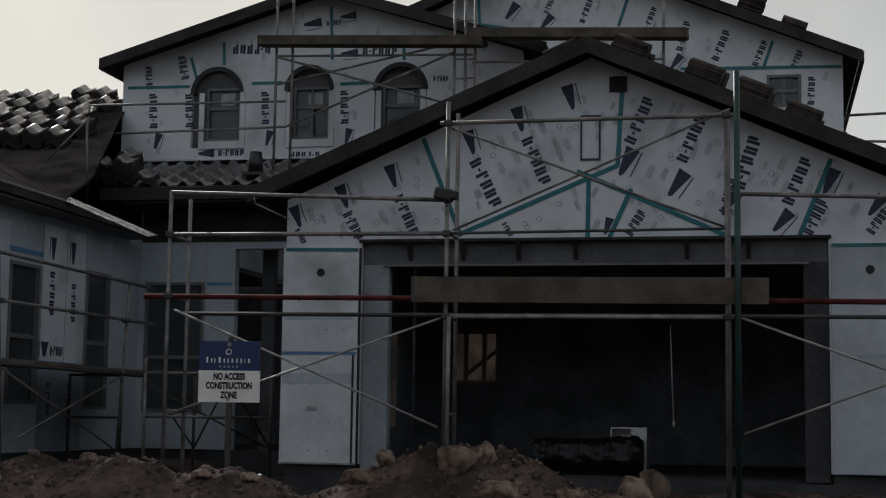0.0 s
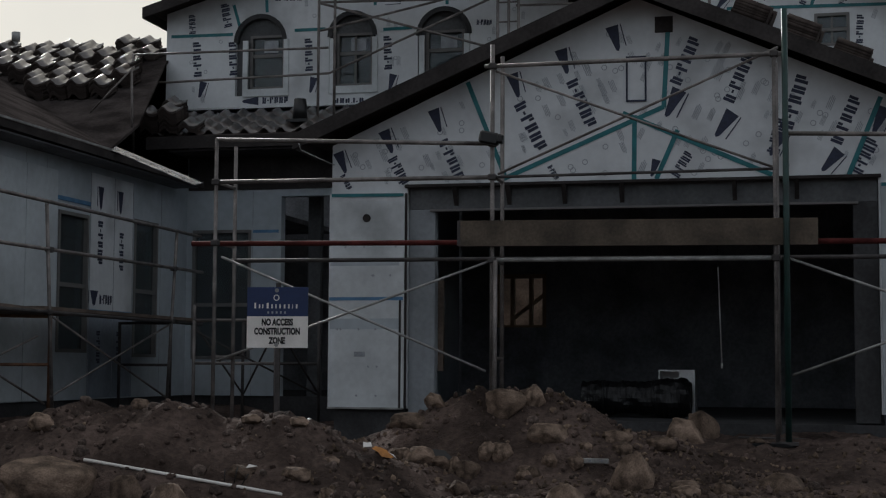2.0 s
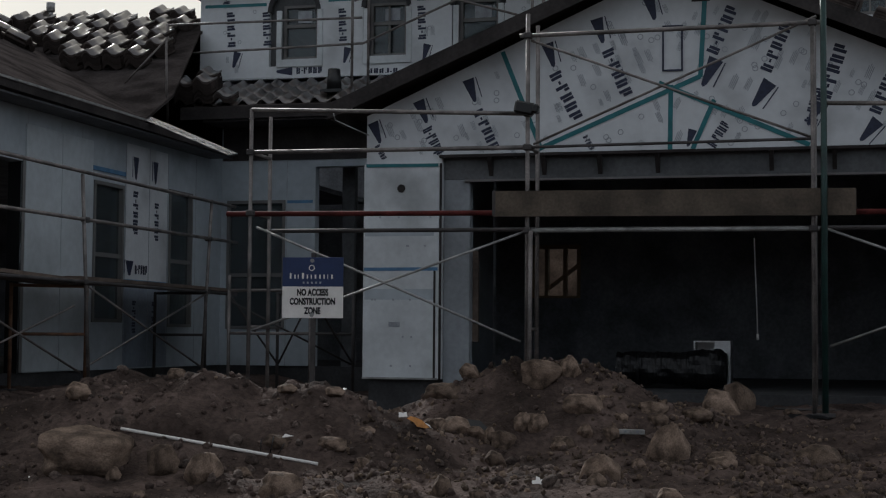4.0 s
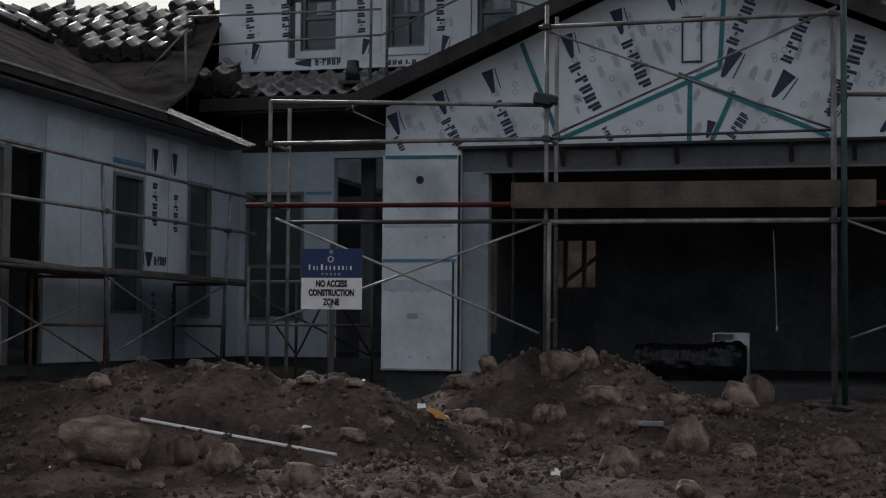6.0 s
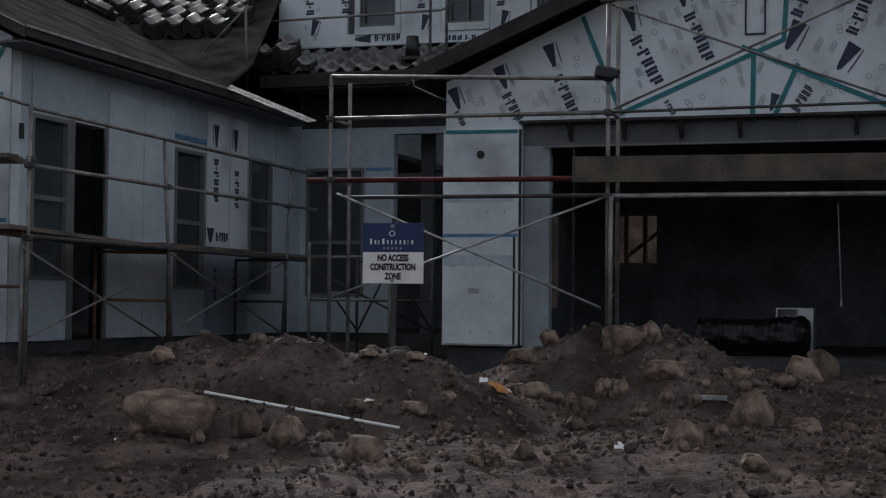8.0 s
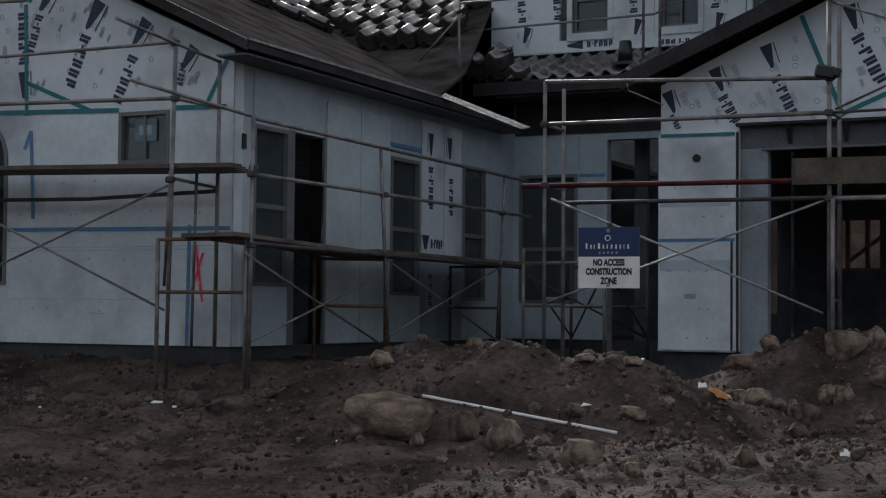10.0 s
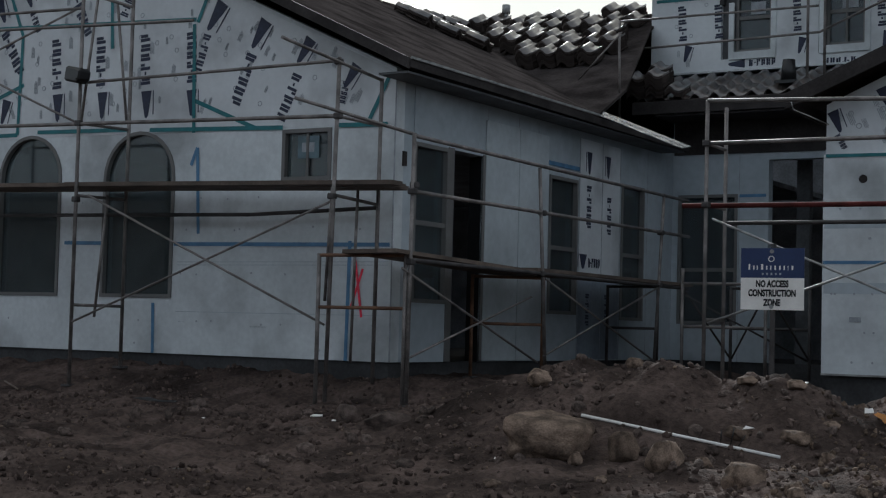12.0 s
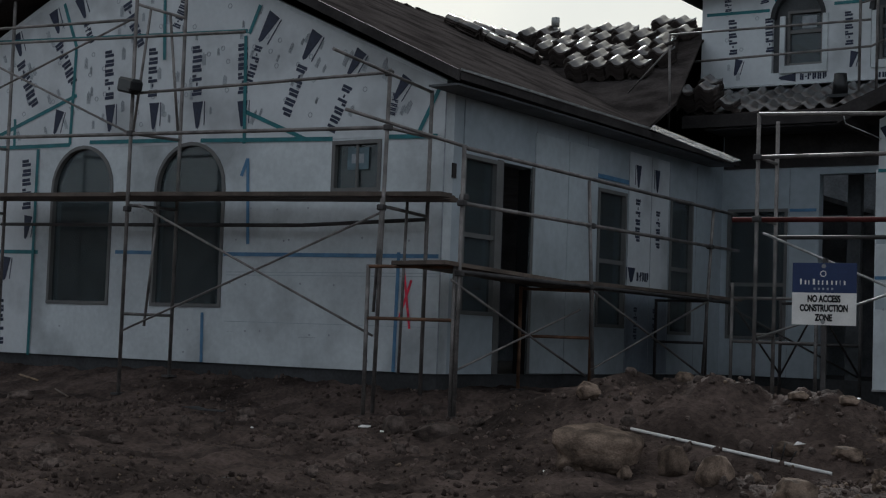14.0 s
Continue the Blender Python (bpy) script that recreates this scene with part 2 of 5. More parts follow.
def ground_z(x, y):
    """The lot: level at the house, falling to the street, with heaps of dug earth."""
    base = -0.40 + 0.065 * max(-9.0, min(0.0, y + 2.4))
    base += 0.15 * max(0.0, min(1.0, (x + 3.2) / 1.2)) * max(0.0, min(1.0, (y + 4.2) / 2.4))
    base += 0.24 * max(0.0, min(1.0, (-6.4 - x) / 0.8)) * max(0.0, min(1.0, (y + 3.7) / 1.2))
    if y < -13:
        base = -0.40 + 0.065 * -9.0
    h = 0.0
    for cx, cy, ax, ay, top, turn in MOUNDS:
        c, s = math.cos(radians(turn)), math.sin(radians(turn))
        u, v = ((x - cx) * c + (y - cy) * s) / ax, (-(x - cx) * s + (y - cy) * c) / ay
        d = math.sqrt(u * u + v * v) * (1 + 0.22 * noise.noise((x * 0.9, y * 0.9, 3.3)))
        if d < 1.6:
            h = max(h, top * max(0.0, 1 - d / 1.25) ** 1.0 if d > 0.25 else top * (0.8 + 0.05 - 0.2 * d * d))
    near = -14 < y < 1 and -26 < x < 9
    z = base + h + (bumpy(x, y) * (1.0 + 0.8 * min(1.0, h)) if near else 0.5 * bumpy(x, y))
    # the bed that the plastic pipe has pressed into the slope
    u = (x - PIPE_A[0]) / (PIPE_B[0] - PIPE_A[0])
    ahead = PIPE_A[1] + u * (PIPE_B[1] - PIPE_A[1]) - y
    if -0.05 < u < 1.05 and -0.06 < ahead < 0.55:
        z = min(z, PIPE_A[2] + u * (PIPE_B[2] - PIPE_A[2]) - 0.014 - 0.09 * max(0.0, ahead))
    return z


def ground_sheet():
    """One sheet: fine where the lot is seen, coarse to the horizon."""
    xs = [-900, -400, -160, -70, -40, -28] + [-22 + 0.055 * i for i in range(int(27.5 / 0.055))] + [6, 9, 14, 24, 45, 90, 250, 900]
    ys = [-900, -400, -160, -70, -40, -24, -18, -14, -12] + [-10.6 + 0.055 * i for i in range(int(10.4 / 0.055))] + [0.2, 1, 3, 7, 12, 20, 40, 90, 250, 900]
    verts = [(x, y, ground_z(x, y)) for y in ys for x in xs]
    w = len(xs)
    faces = [(j * w + i, j * w + i + 1, (j + 1) * w + i + 1, (j + 1) * w + i) for j in range(len(ys) - 1) for i in range(w - 1)]
    me = bpy.data.meshes.new("ground")
    me.from_pydata(verts, [], faces)
    me.materials.append(M_DIRT)
    for p in me.polygons:
        p.use_smooth = True
    return me


tagged(part("ground", ground_sheet(), None), "bare brown construction dirt heaped in uneven mounds", "ground", "", "structure")

# ---- house shell ----
T = 0.2
GX0, GX1 = -3.73, 3.73                      # garage front
WX, WY = -8.23, -2.49                       # outer corner of the wing
BY = 6.05                                   # back wall of the entry court
wall_garage = structure("wall_garage", sheet([[(GX0, 0), (-2.77, 0), (-2.77, 2.68), (2.72, 2.68), (2.72, 0), (GX1, 0), (GX1, 3.2), (0, 4.86), (GX0, 3.2)]],
                        (0, 0, 0), X, Z, (0, T, 0)), M_PRINTED, "garage gable front wall wrapped in printed foam sheathing", "wall")
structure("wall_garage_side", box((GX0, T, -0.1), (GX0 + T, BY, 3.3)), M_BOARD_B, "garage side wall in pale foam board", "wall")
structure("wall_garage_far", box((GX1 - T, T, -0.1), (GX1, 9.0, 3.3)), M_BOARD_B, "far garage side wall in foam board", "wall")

WING0 = -18.77
arch_a, arch_b = (-14.98, 0.73, -13.75, 2.99), (-12.95, 0.73, -11.68, 2.96)
small = (-9.92, 2.22, -9.16, 2.87)
wall_wing = structure("wall_wing", sheet([[(WING0, 0), (WX, 0), (WX, 3.55), (-13.5, 5.95), (WING0, 3.55)], arch(*arch_a), arch(*arch_b), rect(*small)],
                      (0, WY, 0), X, Z, (0, T, 0)), M_BOARD, "wing front wall in white foam board with taped seams", "wall")
SIDE = [(-2.06, 0.73, -1.24, 2.71), (-1.1, 0.0, -0.36, 2.71), (1.55, 0.67, 2.46, 2.66), (4.0, 0.62, 4.86, 2.76)]
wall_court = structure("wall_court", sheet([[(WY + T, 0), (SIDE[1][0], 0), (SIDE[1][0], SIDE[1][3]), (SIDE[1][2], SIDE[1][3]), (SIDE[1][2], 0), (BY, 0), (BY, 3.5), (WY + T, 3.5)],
                       rect(*SIDE[0]), rect(*SIDE[2]), rect(*SIDE[3])], (WX, 0, 0), Y, Z, (-T, 0, 0)), M_BOARD_B, "side wall of the court in foam board toned down for shade", "wall")
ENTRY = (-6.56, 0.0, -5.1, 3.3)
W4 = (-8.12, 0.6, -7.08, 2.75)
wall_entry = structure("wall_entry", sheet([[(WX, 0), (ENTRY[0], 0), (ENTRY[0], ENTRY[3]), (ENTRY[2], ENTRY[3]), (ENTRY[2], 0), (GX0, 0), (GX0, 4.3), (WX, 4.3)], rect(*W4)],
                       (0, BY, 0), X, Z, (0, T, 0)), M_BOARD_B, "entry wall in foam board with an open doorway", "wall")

UY, VY = 7.0, 8.5
U0, U1 = -9.09, -1.95
UW = [(-7.79, 5.18, -6.87, 6.59), (-6.07, 5.18, -5.24, 6.57), (-4.49, 5.18, -3.58, 6.56)]        # arched niches
UR = [(-7.54, 5.3, -6.9, 6.25), (-5.95, 5.3, -5.3, 6.22), (-4.36, 5.3, -3.69, 6.2)]              # the windows in them
wall_upper = structure("wall_upper", sheet([[(U0, 4.97), (U1, 4.97), (U1, 6.72), (-5.4, 7.8), (U0, 6.7)]] + [arch(*w) for w in UW], (0, UY, 0), X, Z, (0, T, 0)),
                       M_PRINTED, "upper storey gable wall wrapped in printed sheathing", "wall")
VW = (2.06, 5.94, 2.64, 6.5)
wall_upper_far = structure("wall_upper_far", sheet([[(U1 - 3, 4.6), (3.33, 4.6), (3.33, 6.8), (-1.6, 8.78), (U1 - 3, 7.42)], rect(*VW)], (0, VY, 0), X, Z, (0, T, 0)),
                           M_PRINTED, "farther upper storey gable wall in printed sheathing", "wall")
# the gap in the wing's end wall is unseen, added to brighten the rooms
for nm, lo, hi in (("wall_upper_side", (U0, UY + T, 4.5), (U0 + T, 13.0, 6.7)), ("wall_upper_end", (3.13, VY + T, 4.6), (3.33, 15.0, 6.8)),
                   ("wall_rear", (WING0, 15.0, -0.1), (-4.75, 15.2, 6.7)), ("wall_rear_far", (-3.35, 15.0, -0.1), (GX1, 15.2, 6.7)), ("wall_rear_head", (-4.75, 15.0, 2.45), (-3.35, 15.2, 6.7)), ("wall_rear_sill", (-4.75, 15.0, -0.1), (-3.35, 15.2, 1.0)), ("wall_wing_end", (WING0, WY + T, -0.1), (WING0 + T, 8.0, 3.7)), ("wall_wing_end_far", (WING0, 12.5, -0.1), (WING0 + T, 15.0, 3.7)), ("wall_wing_end_head", (WING0, 8.0, 2.5), (WING0 + T, 12.5, 3.7)), ("wall_wing_end_sill", (WING0, 8.0, -0.1), (WING0 + T, 12.5, 0.15)),
                   ("wall_garage_rear", (GX0 + T, BY + 0.2, -0.1), (-2.95, BY + 0.35, 3.3)), ("wall_garage_head", (-2.95, BY + 0.2, 1.92), (-2.15, BY + 0.35, 3.3)), ("wall_garage_sill", (-2.95, BY + 0.2, -0.1), (-2.15, BY + 0.35, 1.17)), ("wall_garage_back", (-2.15, BY + 0.2, -0.1), (GX1 - T, BY + 0.35, 3.3))):
    structure(nm, box(lo, hi), M_SHELL if "garage" in nm else M_DARK, "plain dark sheathed wall closing the house", "wall")
# added out of view to keep low sky light off the house front
structure("wall_street_far", box((-70, -38.4, -2.0), (70, -38.0, 6.2)), M_CONC, "unseen dark wall added behind the camera to block low sky", "wall")
structure("yard_wall", box((-14, 18.4, -0.6), (4, 18.6, 3.4)), M_ROCK, "tan block yard wall behind the house", "wall")
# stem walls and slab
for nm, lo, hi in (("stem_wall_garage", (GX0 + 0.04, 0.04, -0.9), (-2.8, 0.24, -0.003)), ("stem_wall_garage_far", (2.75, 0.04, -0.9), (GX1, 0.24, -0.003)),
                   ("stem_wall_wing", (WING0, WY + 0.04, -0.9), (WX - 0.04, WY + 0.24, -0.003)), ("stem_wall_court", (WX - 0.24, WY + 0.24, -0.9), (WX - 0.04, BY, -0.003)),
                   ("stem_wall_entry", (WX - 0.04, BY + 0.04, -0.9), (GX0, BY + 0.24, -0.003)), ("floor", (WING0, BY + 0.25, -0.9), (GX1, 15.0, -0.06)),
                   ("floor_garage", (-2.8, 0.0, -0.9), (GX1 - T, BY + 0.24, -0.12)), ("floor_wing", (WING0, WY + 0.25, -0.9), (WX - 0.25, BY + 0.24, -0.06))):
    structure(nm, box(lo, hi), M_CONC, "very dark concrete foundation", "foundation")
structure("ceiling", box((WING0 + T, WY + T, 3.45), (WX - T, 14.9, 3.55)), M_DARK, "dark unlit ceiling framing", "ceiling")
structure("wall_upper_rear", box((U0 + T, 13.0, 4.6), (3.1, 13.2, 6.6)), M_DARK, "plain dark inner wall of the upper storey", "wall")
structure("floor_upper", box((U0 + T, UY + T, 4.6), (U1, 13.0, 4.7)), M_DARK, "dark upper storey floor", "floor")
structure("ceiling_upper_far", box((U1, VY + T + 0.05, 6.56), (3.1, 13.0, 6.62)), M_DARK, "dark upper storey ceiling", "ceiling")
structure("ceiling_upper", box((U0 + T, UY + T, 6.56), (U1, 13.0, 6.62)), M_DARK, "dark upper storey ceiling", "ceiling")
structure("ceiling_garage", box((GX0 + T, T, 3.0), (GX1 - T, 9, 3.1)), M_DARK, "dark unlit garage ceiling", "ceiling")


def roof_plane(name, a, b, c, d, thick, material, label):
    """A flat roof slope a-b (eave) c-d (ridge), with thickness below."""
    bm = bmesh.new()
    top = [bm.verts.new(p) for p in (a, b, c, d)]
    low = [bm.verts.new(Vector(p) - Vector((0, 0, thick))) for p in (a, b, c, d)]
    bm.faces.new(top)
    bm.faces.new(low[::-1])
    for i in range(4):
        bm.faces.new((top[i], low[i], low[(i + 1) % 4], top[(i + 1) % 4]))
    return structure(name, bm, material, label, "roof")


RF = 0.05
GE, GR, GF = 3.3, 5.0, -0.45
roof_garage = roof_plane("roof_garage", (-4.05, GF, GE), (-4.05, 8.4, GE), (0, 8.4, GR), (0, GF, GR), RF, M_PAPER, "dark papered garage roof slope")
roof_garage_far = roof_plane("roof_garage_far", (4.05, GF, GE), (4.05, 8.4, GE), (0, 8.4, GR), (0, GF, GR), RF, M_PAPER, "dark papered garage roof slope")
WE, WR, WF, WRX = 3.58, 6.3, -2.92, -13.5
SL = (WR - WE) / (-7.8 - WRX)


def roof_poly(name, corners, thick, material, label):
    """A roof slope with any outline."""
    bm = bmesh.new()
    top = [bm.verts.new(q) for q in corners]
    low = [bm.verts.new(Vector(q) - Vector((0, 0, thick))) for q in corners]
    bm.faces.new(top)
    bm.faces.new(low[::-1])
    for k in range(len(corners)):
        m = (k + 1) % len(corners)
        bm.faces.new((top[k], low[k], low[m], top[m]))
    return structure(name, bm, material, label, "roof")


roof_wing = roof_poly("roof_wing", [(-7.8, WF, WE), (-7.8, 2.2, WE), (WRX, 7.9, WR), (WRX, WF, WR)], RF, M_PAPER, "dark papered wing roof slope")
roof_wing_far = roof_plane("roof_wing_far", (-19.2, WF, WE), (-19.2, 14.9, WE), (WRX, 14.9, WR), (WRX, WF, WR), RF, M_PAPER, "dark papered wing roof slope")
roof_cross = roof_poly("roof_cross", [(x, y, WE + SL * (y - 2.2)) for x, y in ((-7.8, 2.2), (-7.9, 3.4), (-9.05, 6.9), (-9.05, 7.9), (WRX, 7.9))], RF, M_PAPER, "dark papered cross roof loaded with tiles")
roof_cross_far = roof_poly("roof_cross_far", [(WRX, 7.9, WR), (-9.05, 7.9, WR), (-9.05, 13.6, WE), (WRX, 13.6, WE)], RF, M_PAPER, "far slope of the cross roof")
roof_entry = roof_plane("roof_entry", (-8.6, 5.2, 4.22), (-3.6, 5.2, 4.22), (-3.6, 7.0, 4.88), (-8.6, 7.0, 4.88), RF, M_PAPER, "low tiled roof over the entry")
roof_upper = roof_plane("roof_upper", (-9.29, 6.5, 6.72), (-9.29, 14, 6.72), (-5.4, 14, 7.89), (-5.4, 6.5, 7.89), RF, M_PAPER, "upper gable roof slope")
roof_upper_far = roof_plane("roof_upper_far", (-1.49, 6.5, 6.72), (-1.49, 14, 6.72), (-5.4, 14, 7.89), (-5.4, 6.5, 7.89), RF, M_PAPER, "upper gable roof slope")
roof_top = roof_plane("roof_top", (3.61, 8.05, 6.78), (3.61, 15.2, 6.78), (-1.6, 15.2, 8.89), (-1.6, 8.05, 8.89), RF, M_PAPER, "highest gable roof slope")
roof_top_far = roof_plane("roof_top_far", (-6.81, 8.05, 6.78), (-6.81, 15.2, 6.78), (-1.6, 15.2, 8.89), (-1.6, 8.05, 8.89), RF, M_PAPER, "highest gable roof slope")

# ---- roof edges, gutters, tiles ----
def beam(a, b, w, h, up=(0, 0, 1)):
    """A board from a to b, w thick and h deep, hanging below the line."""
    a, b = Vector(a), Vector(b)
    d = (b - a).normalized()
    s = d.cross(Vector(up)).normalized() * (w / 2)
    dn = -s.cross(d).normalized() * h
    if dn.z > 0:
        dn = -dn
    bm = bmesh.new()
    ring = [[bm.verts.new(p + q) for q in (-s, s, s + dn, dn - s)] for p in (a, b)]
    bm.faces.new(ring[0])
    bm.faces.new(ring[1][::-1])
    for i in range(4):
        j = (i + 1) % 4
        bm.faces.new((ring[0][i], ring[0][j], ring[1][j], ring[1][i]))
    return bm


def rake(name, parent, a, b, y):
    h = 0.13 if parent in (roof_wing, roof_wing_far) else 0.19
    part(name, sheet([[a, b, (b[0], b[1] - h), (a[0], a[1] - h)]], (0, y - 0.02, 0), X, Z, (0, 0.04, 0)), M_FASCIA, parent)


rake("rake_board", roof_garage, (-4.08, GE - 0.01), (0.0, GR + 0.0), GF - 0.025)
rake("rake_board", roof_garage_far, (4.08, GE - 0.01), (0.0, GR + 0.0), GF - 0.025)
rake("rake_board", roof_wing, (-7.77, WE - 0.01), (WRX, WR), WF - 0.025)
rake("rake_board", roof_wing_far, (-19.23, WE - 0.01), (WRX, WR), WF - 0.025)
rake("rake_board", roof_upper, (-9.32, 6.71), (-5.4, 7.89), 6.475)
rake("rake_board", roof_upper_far, (-1.46, 6.71), (-5.4, 7.89), 6.475)
rake("rake_board", roof_top, (3.64, 6.77), (-1.6, 8.89), 8.025)
rake("rake_board", roof_top_far, (-6.84, 6.77), (-1.6, 8.89), 8.025)
part("fascia", beam((-7.78, WF, WE - 0.02), (-7.78, 5.6, WE - 0.06), 0.04, 0.10), M_FASCIA, roof_wing)
part("drip_edge", beam((-7.75, WF, WE + 0.005), (-7.75, 2.2, WE + 0.005), 0.02, 0.028), M_BRACE, roof_wing, "thin metal drip edge")
part("soffit", box((WX + 0.004, WF + 0.03, 3.40), (-7.81, 5.5, 3.425)), M_SOFFIT, roof_wing)
part("fascia", beam((-8.6, 5.18, 4.21), (-3.6, 5.18, 4.21), 0.04, 0.2), M_FASCIA, roof_entry)
part("soffit", box((-8.22, 5.22, 3.97), (GX0, BY - 0.004, 4.0)), M_FASCIA, roof_entry)
# dark band in place of the deep shade atop the entry wall
part("frieze", box((-8.2, BY - 0.03, 3.42), (GX0, BY - 0.006, 3.97)), M_FASCIA, wall_entry, "dark band in place of the shade under the entry eave")
part("fascia", beam((3.64, 8.05, 6.76), (3.64, 15.0, 6.76), 0.04, 0.18), M_FASCIA, roof_top)
part("fascia", beam((-9.31, 6.5, 6.7), (-9.31, 14, 6.7), 0.04, 0.18), M_FASCIA, roof_upper)
part("fascia", beam((-4.07, GF, GE - 0.02), (-4.07, 5.0, GE - 0.02), 0.04, 0.18), M_FASCIA, roof_garage)

bm = bmesh.new()
p0, p1 = Vector((-7.89, 2.39, 3.655)), Vector((-6.31, 1.95, 3.02))
upv = Vector((0.31, -0.31, 0.9)).normalized() * 0.01
side = upv.cross(p1 - p0).normalized() * 0.19
for s0 in (0.0, 1.0):
    ring = [[bm.verts.new(p + side * (s0 * 0.5 - 0.5) + upv * (0.6 * s0) + q) for q in ((Vector((0, 0, 0))), side * (0.48), side * 0.48 - upv, -upv)] for p in (p0, p1)]
    for i in range(4):
        j = (i + 1) % 4
        bm.faces.new((ring[0][i], ring[0][j], ring[1][j], ring[1][i]))
    bm.faces.new(ring[0])
    bm.faces.new(ring[1][::-1])
part("valley_flashing", bm, M_METAL, roof_wing, "shiny bare metal flashing jutting from the roof corner")


def tile_mesh(thick=0.016, material=None):
    """One S-shaped clay roof tile: a barrel and a pan, 0.31 m wide and 0.43 m long; x across, y up the slope."""
    prof = [(-0.155 + 0.17 * i / 6, 0.075 * math.sin(math.pi * i / 6)) for i in range(7)] + [(0.055, -0.012), (0.10, -0.018), (0.155, 0.004)]
    bm = bmesh.new()
    rows = []
    for y, lift in ((-0.215, 0.0), (0.215, 0.0)):
        rows.append(([bm.verts.new((a, y, b + lift)) for a, b in prof], [bm.verts.new((a, y, b + lift - thick)) for a, b in prof]))
    (t0, b0), (t1, b1) = rows
    for i in range(len(prof) - 1):
        bm.faces.new((t0[i], t0[i + 1], t1[i + 1], t1[i]))
        bm.faces.new((b0[i], b1[i], b1[i + 1], b0[i + 1]))
        bm.faces.new((t0[i], b0[i], b0[i + 1], t0[i + 1]))
        bm.faces.new((t1[i], t1[i + 1], b1[i + 1], b1[i]))
    for i in (0, -1):
        bm.faces.new((t0[i], t1[i], b1[i], b0[i]))
    me = mesh_of("tile", bm, material or M_TILE)
    for p in me.polygons:
        p.use_smooth = abs(p.normal.y) < 0.5
    return me


TILE, TOP_TILE, STACKED, DULL_TILE = tile_mesh(), tile_mesh(0.036), tile_mesh(0.036, M_TILE_DULL), tile_mesh(0.016, M_TILE_DULL)
rng = random.Random(4)


def tile_stack(label, m, n=7, wide=2, top=None):
    """Loose tiles piled on a slope; wide: piles side by side; top: the mesh of the uppermost tile."""
    st = thing("tile_stack", label, "roof tiles", "tiles loaded on the roof")
    st.matrix_basis = m
    for w in range(wide):
        high = n - rng.randint(0, 1)
        for i in range(high):
            t = part("tile", (top or TOP_TILE) if i == high - 1 else STACKED, None, st)
            t.matrix_basis = pose((w - (wide - 1) / 2) * 0.315 + rng.uniform(-0.01, 0.01), rng.uniform(-0.004, 0.004), 0.03 + 0.036 * i, 0, 0, rng.uniform(-1.2, 1.2))
    return st


CROSS = math.degrees(math.atan(SL))
DARK_STACK = "pile of dark brown clay roof tiles on the slope"
for j in range(2, 8):
    y = 3.85 + 0.55 * j
    for i in range(11):
        x = -8.7 - 0.40 * i - (0.2 if j % 2 else 0.0) - 0.06 * j + rng.uniform(-0.05, 0.05)
        if x < -7.8 - (y - 2.2) + 0.1 or x > -7.9 - 0.33 * (y - 3.4) - 0.3 or rng.random() < 0.12:
            continue
        tile_stack(DARK_STACK, pose(x, y + rng.uniform(-0.06, 0.06), WE + SL * (y - 2.2) + 0.02, CROSS - 2, rng.uniform(-2, 2), rng.uniform(-5, 5)), rng.randint(6, 8) if j < 6 else rng.randint(5, 6), 1)
# a few piles on the wing slope beside the valley
for x, y in ((-13.1, 6.7), (-13.3, 7.4), (-11.35, 4.75), (-11.8, 5.2), (-12.2, 5.75), (-11.65, 4.3), (-12.15, 4.75), (-12.6, 5.3), (-12.75, 6.1), (-12.0, 3.9), (-12.5, 4.3)):
    tile_stack(DARK_STACK, pose(x, y, WE + SL * (-7.8 - x) + 0.02, 0, CROSS, rng.uniform(-5, 5)) @ pose(0, 0, 0, 0, 0, 90), 4, 1)
ENT = math.degrees(math.atan2(0.66, 1.8))
# loose rods propped at the roof valley
prop = thing("roof_prop", "thin steel post with a slanted brace standing on the roof", "post")
part("post", tube((-7.92, 3.2, 3.95), (-7.95, 3.2, 4.98), 0.02, 8), M_PIPE, prop)
part("brace", tube((-8.62, 3.2, 4.3), (-7.9, 3.18, 4.98), 0.014, 8), M_PIPE, prop)
for j, (y, k) in enumerate(((5.45, 1), (5.85, 1), (6.25, 1), (6.62, 1))):
    for i in range(15):
        t = part("tile", TILE, None, roof_entry)
        z = 4.22 + (y - 5.2) * 0.66 / 1.8 + 0.03
        t.matrix_basis = pose(-8.42 + 0.315 * i + rng.uniform(-0.012, 0.012), y + rng.uniform(-0.02, 0.02), z, ENT + 4 + rng.uniform(-2, 2), 0, rng.uniform(-2.5, 2.5))
for x, y in ((-8.56, 5.36), (-8.42, 5.95), (-8.22, 5.36), (-7.88, 5.36)):
    tile_stack("short pile of clay tiles at the roof corner", pose(x, y, 4.22 + (y - 5.2) * 0.366 + 0.08, ENT, 0, 5), 10 if x < -8.2 else 4, 1)
GAR = math.degrees(math.atan2(GR - GE, 4.05))
for x, y, n in ((-0.33, 0.2, 5), (0.36, 0.4, 8), (1.19, 0.75, 12), (1.77, 0.75, 11), (2.38, 0.75, 9)):
    for dy in (0.0, 0.4):
        z = GR - abs(x) * (GR - GE) / 4.05 + 0.01
        tile_stack("dark pile of clay tiles on the garage roof", pose(x + 0.05 * dy, y + dy, z, 0, GAR if x > 0 else -GAR, 0) @ pose(0, 0, 0, 0, 0, -90 - 5 * dy), n, 1, STACKED)
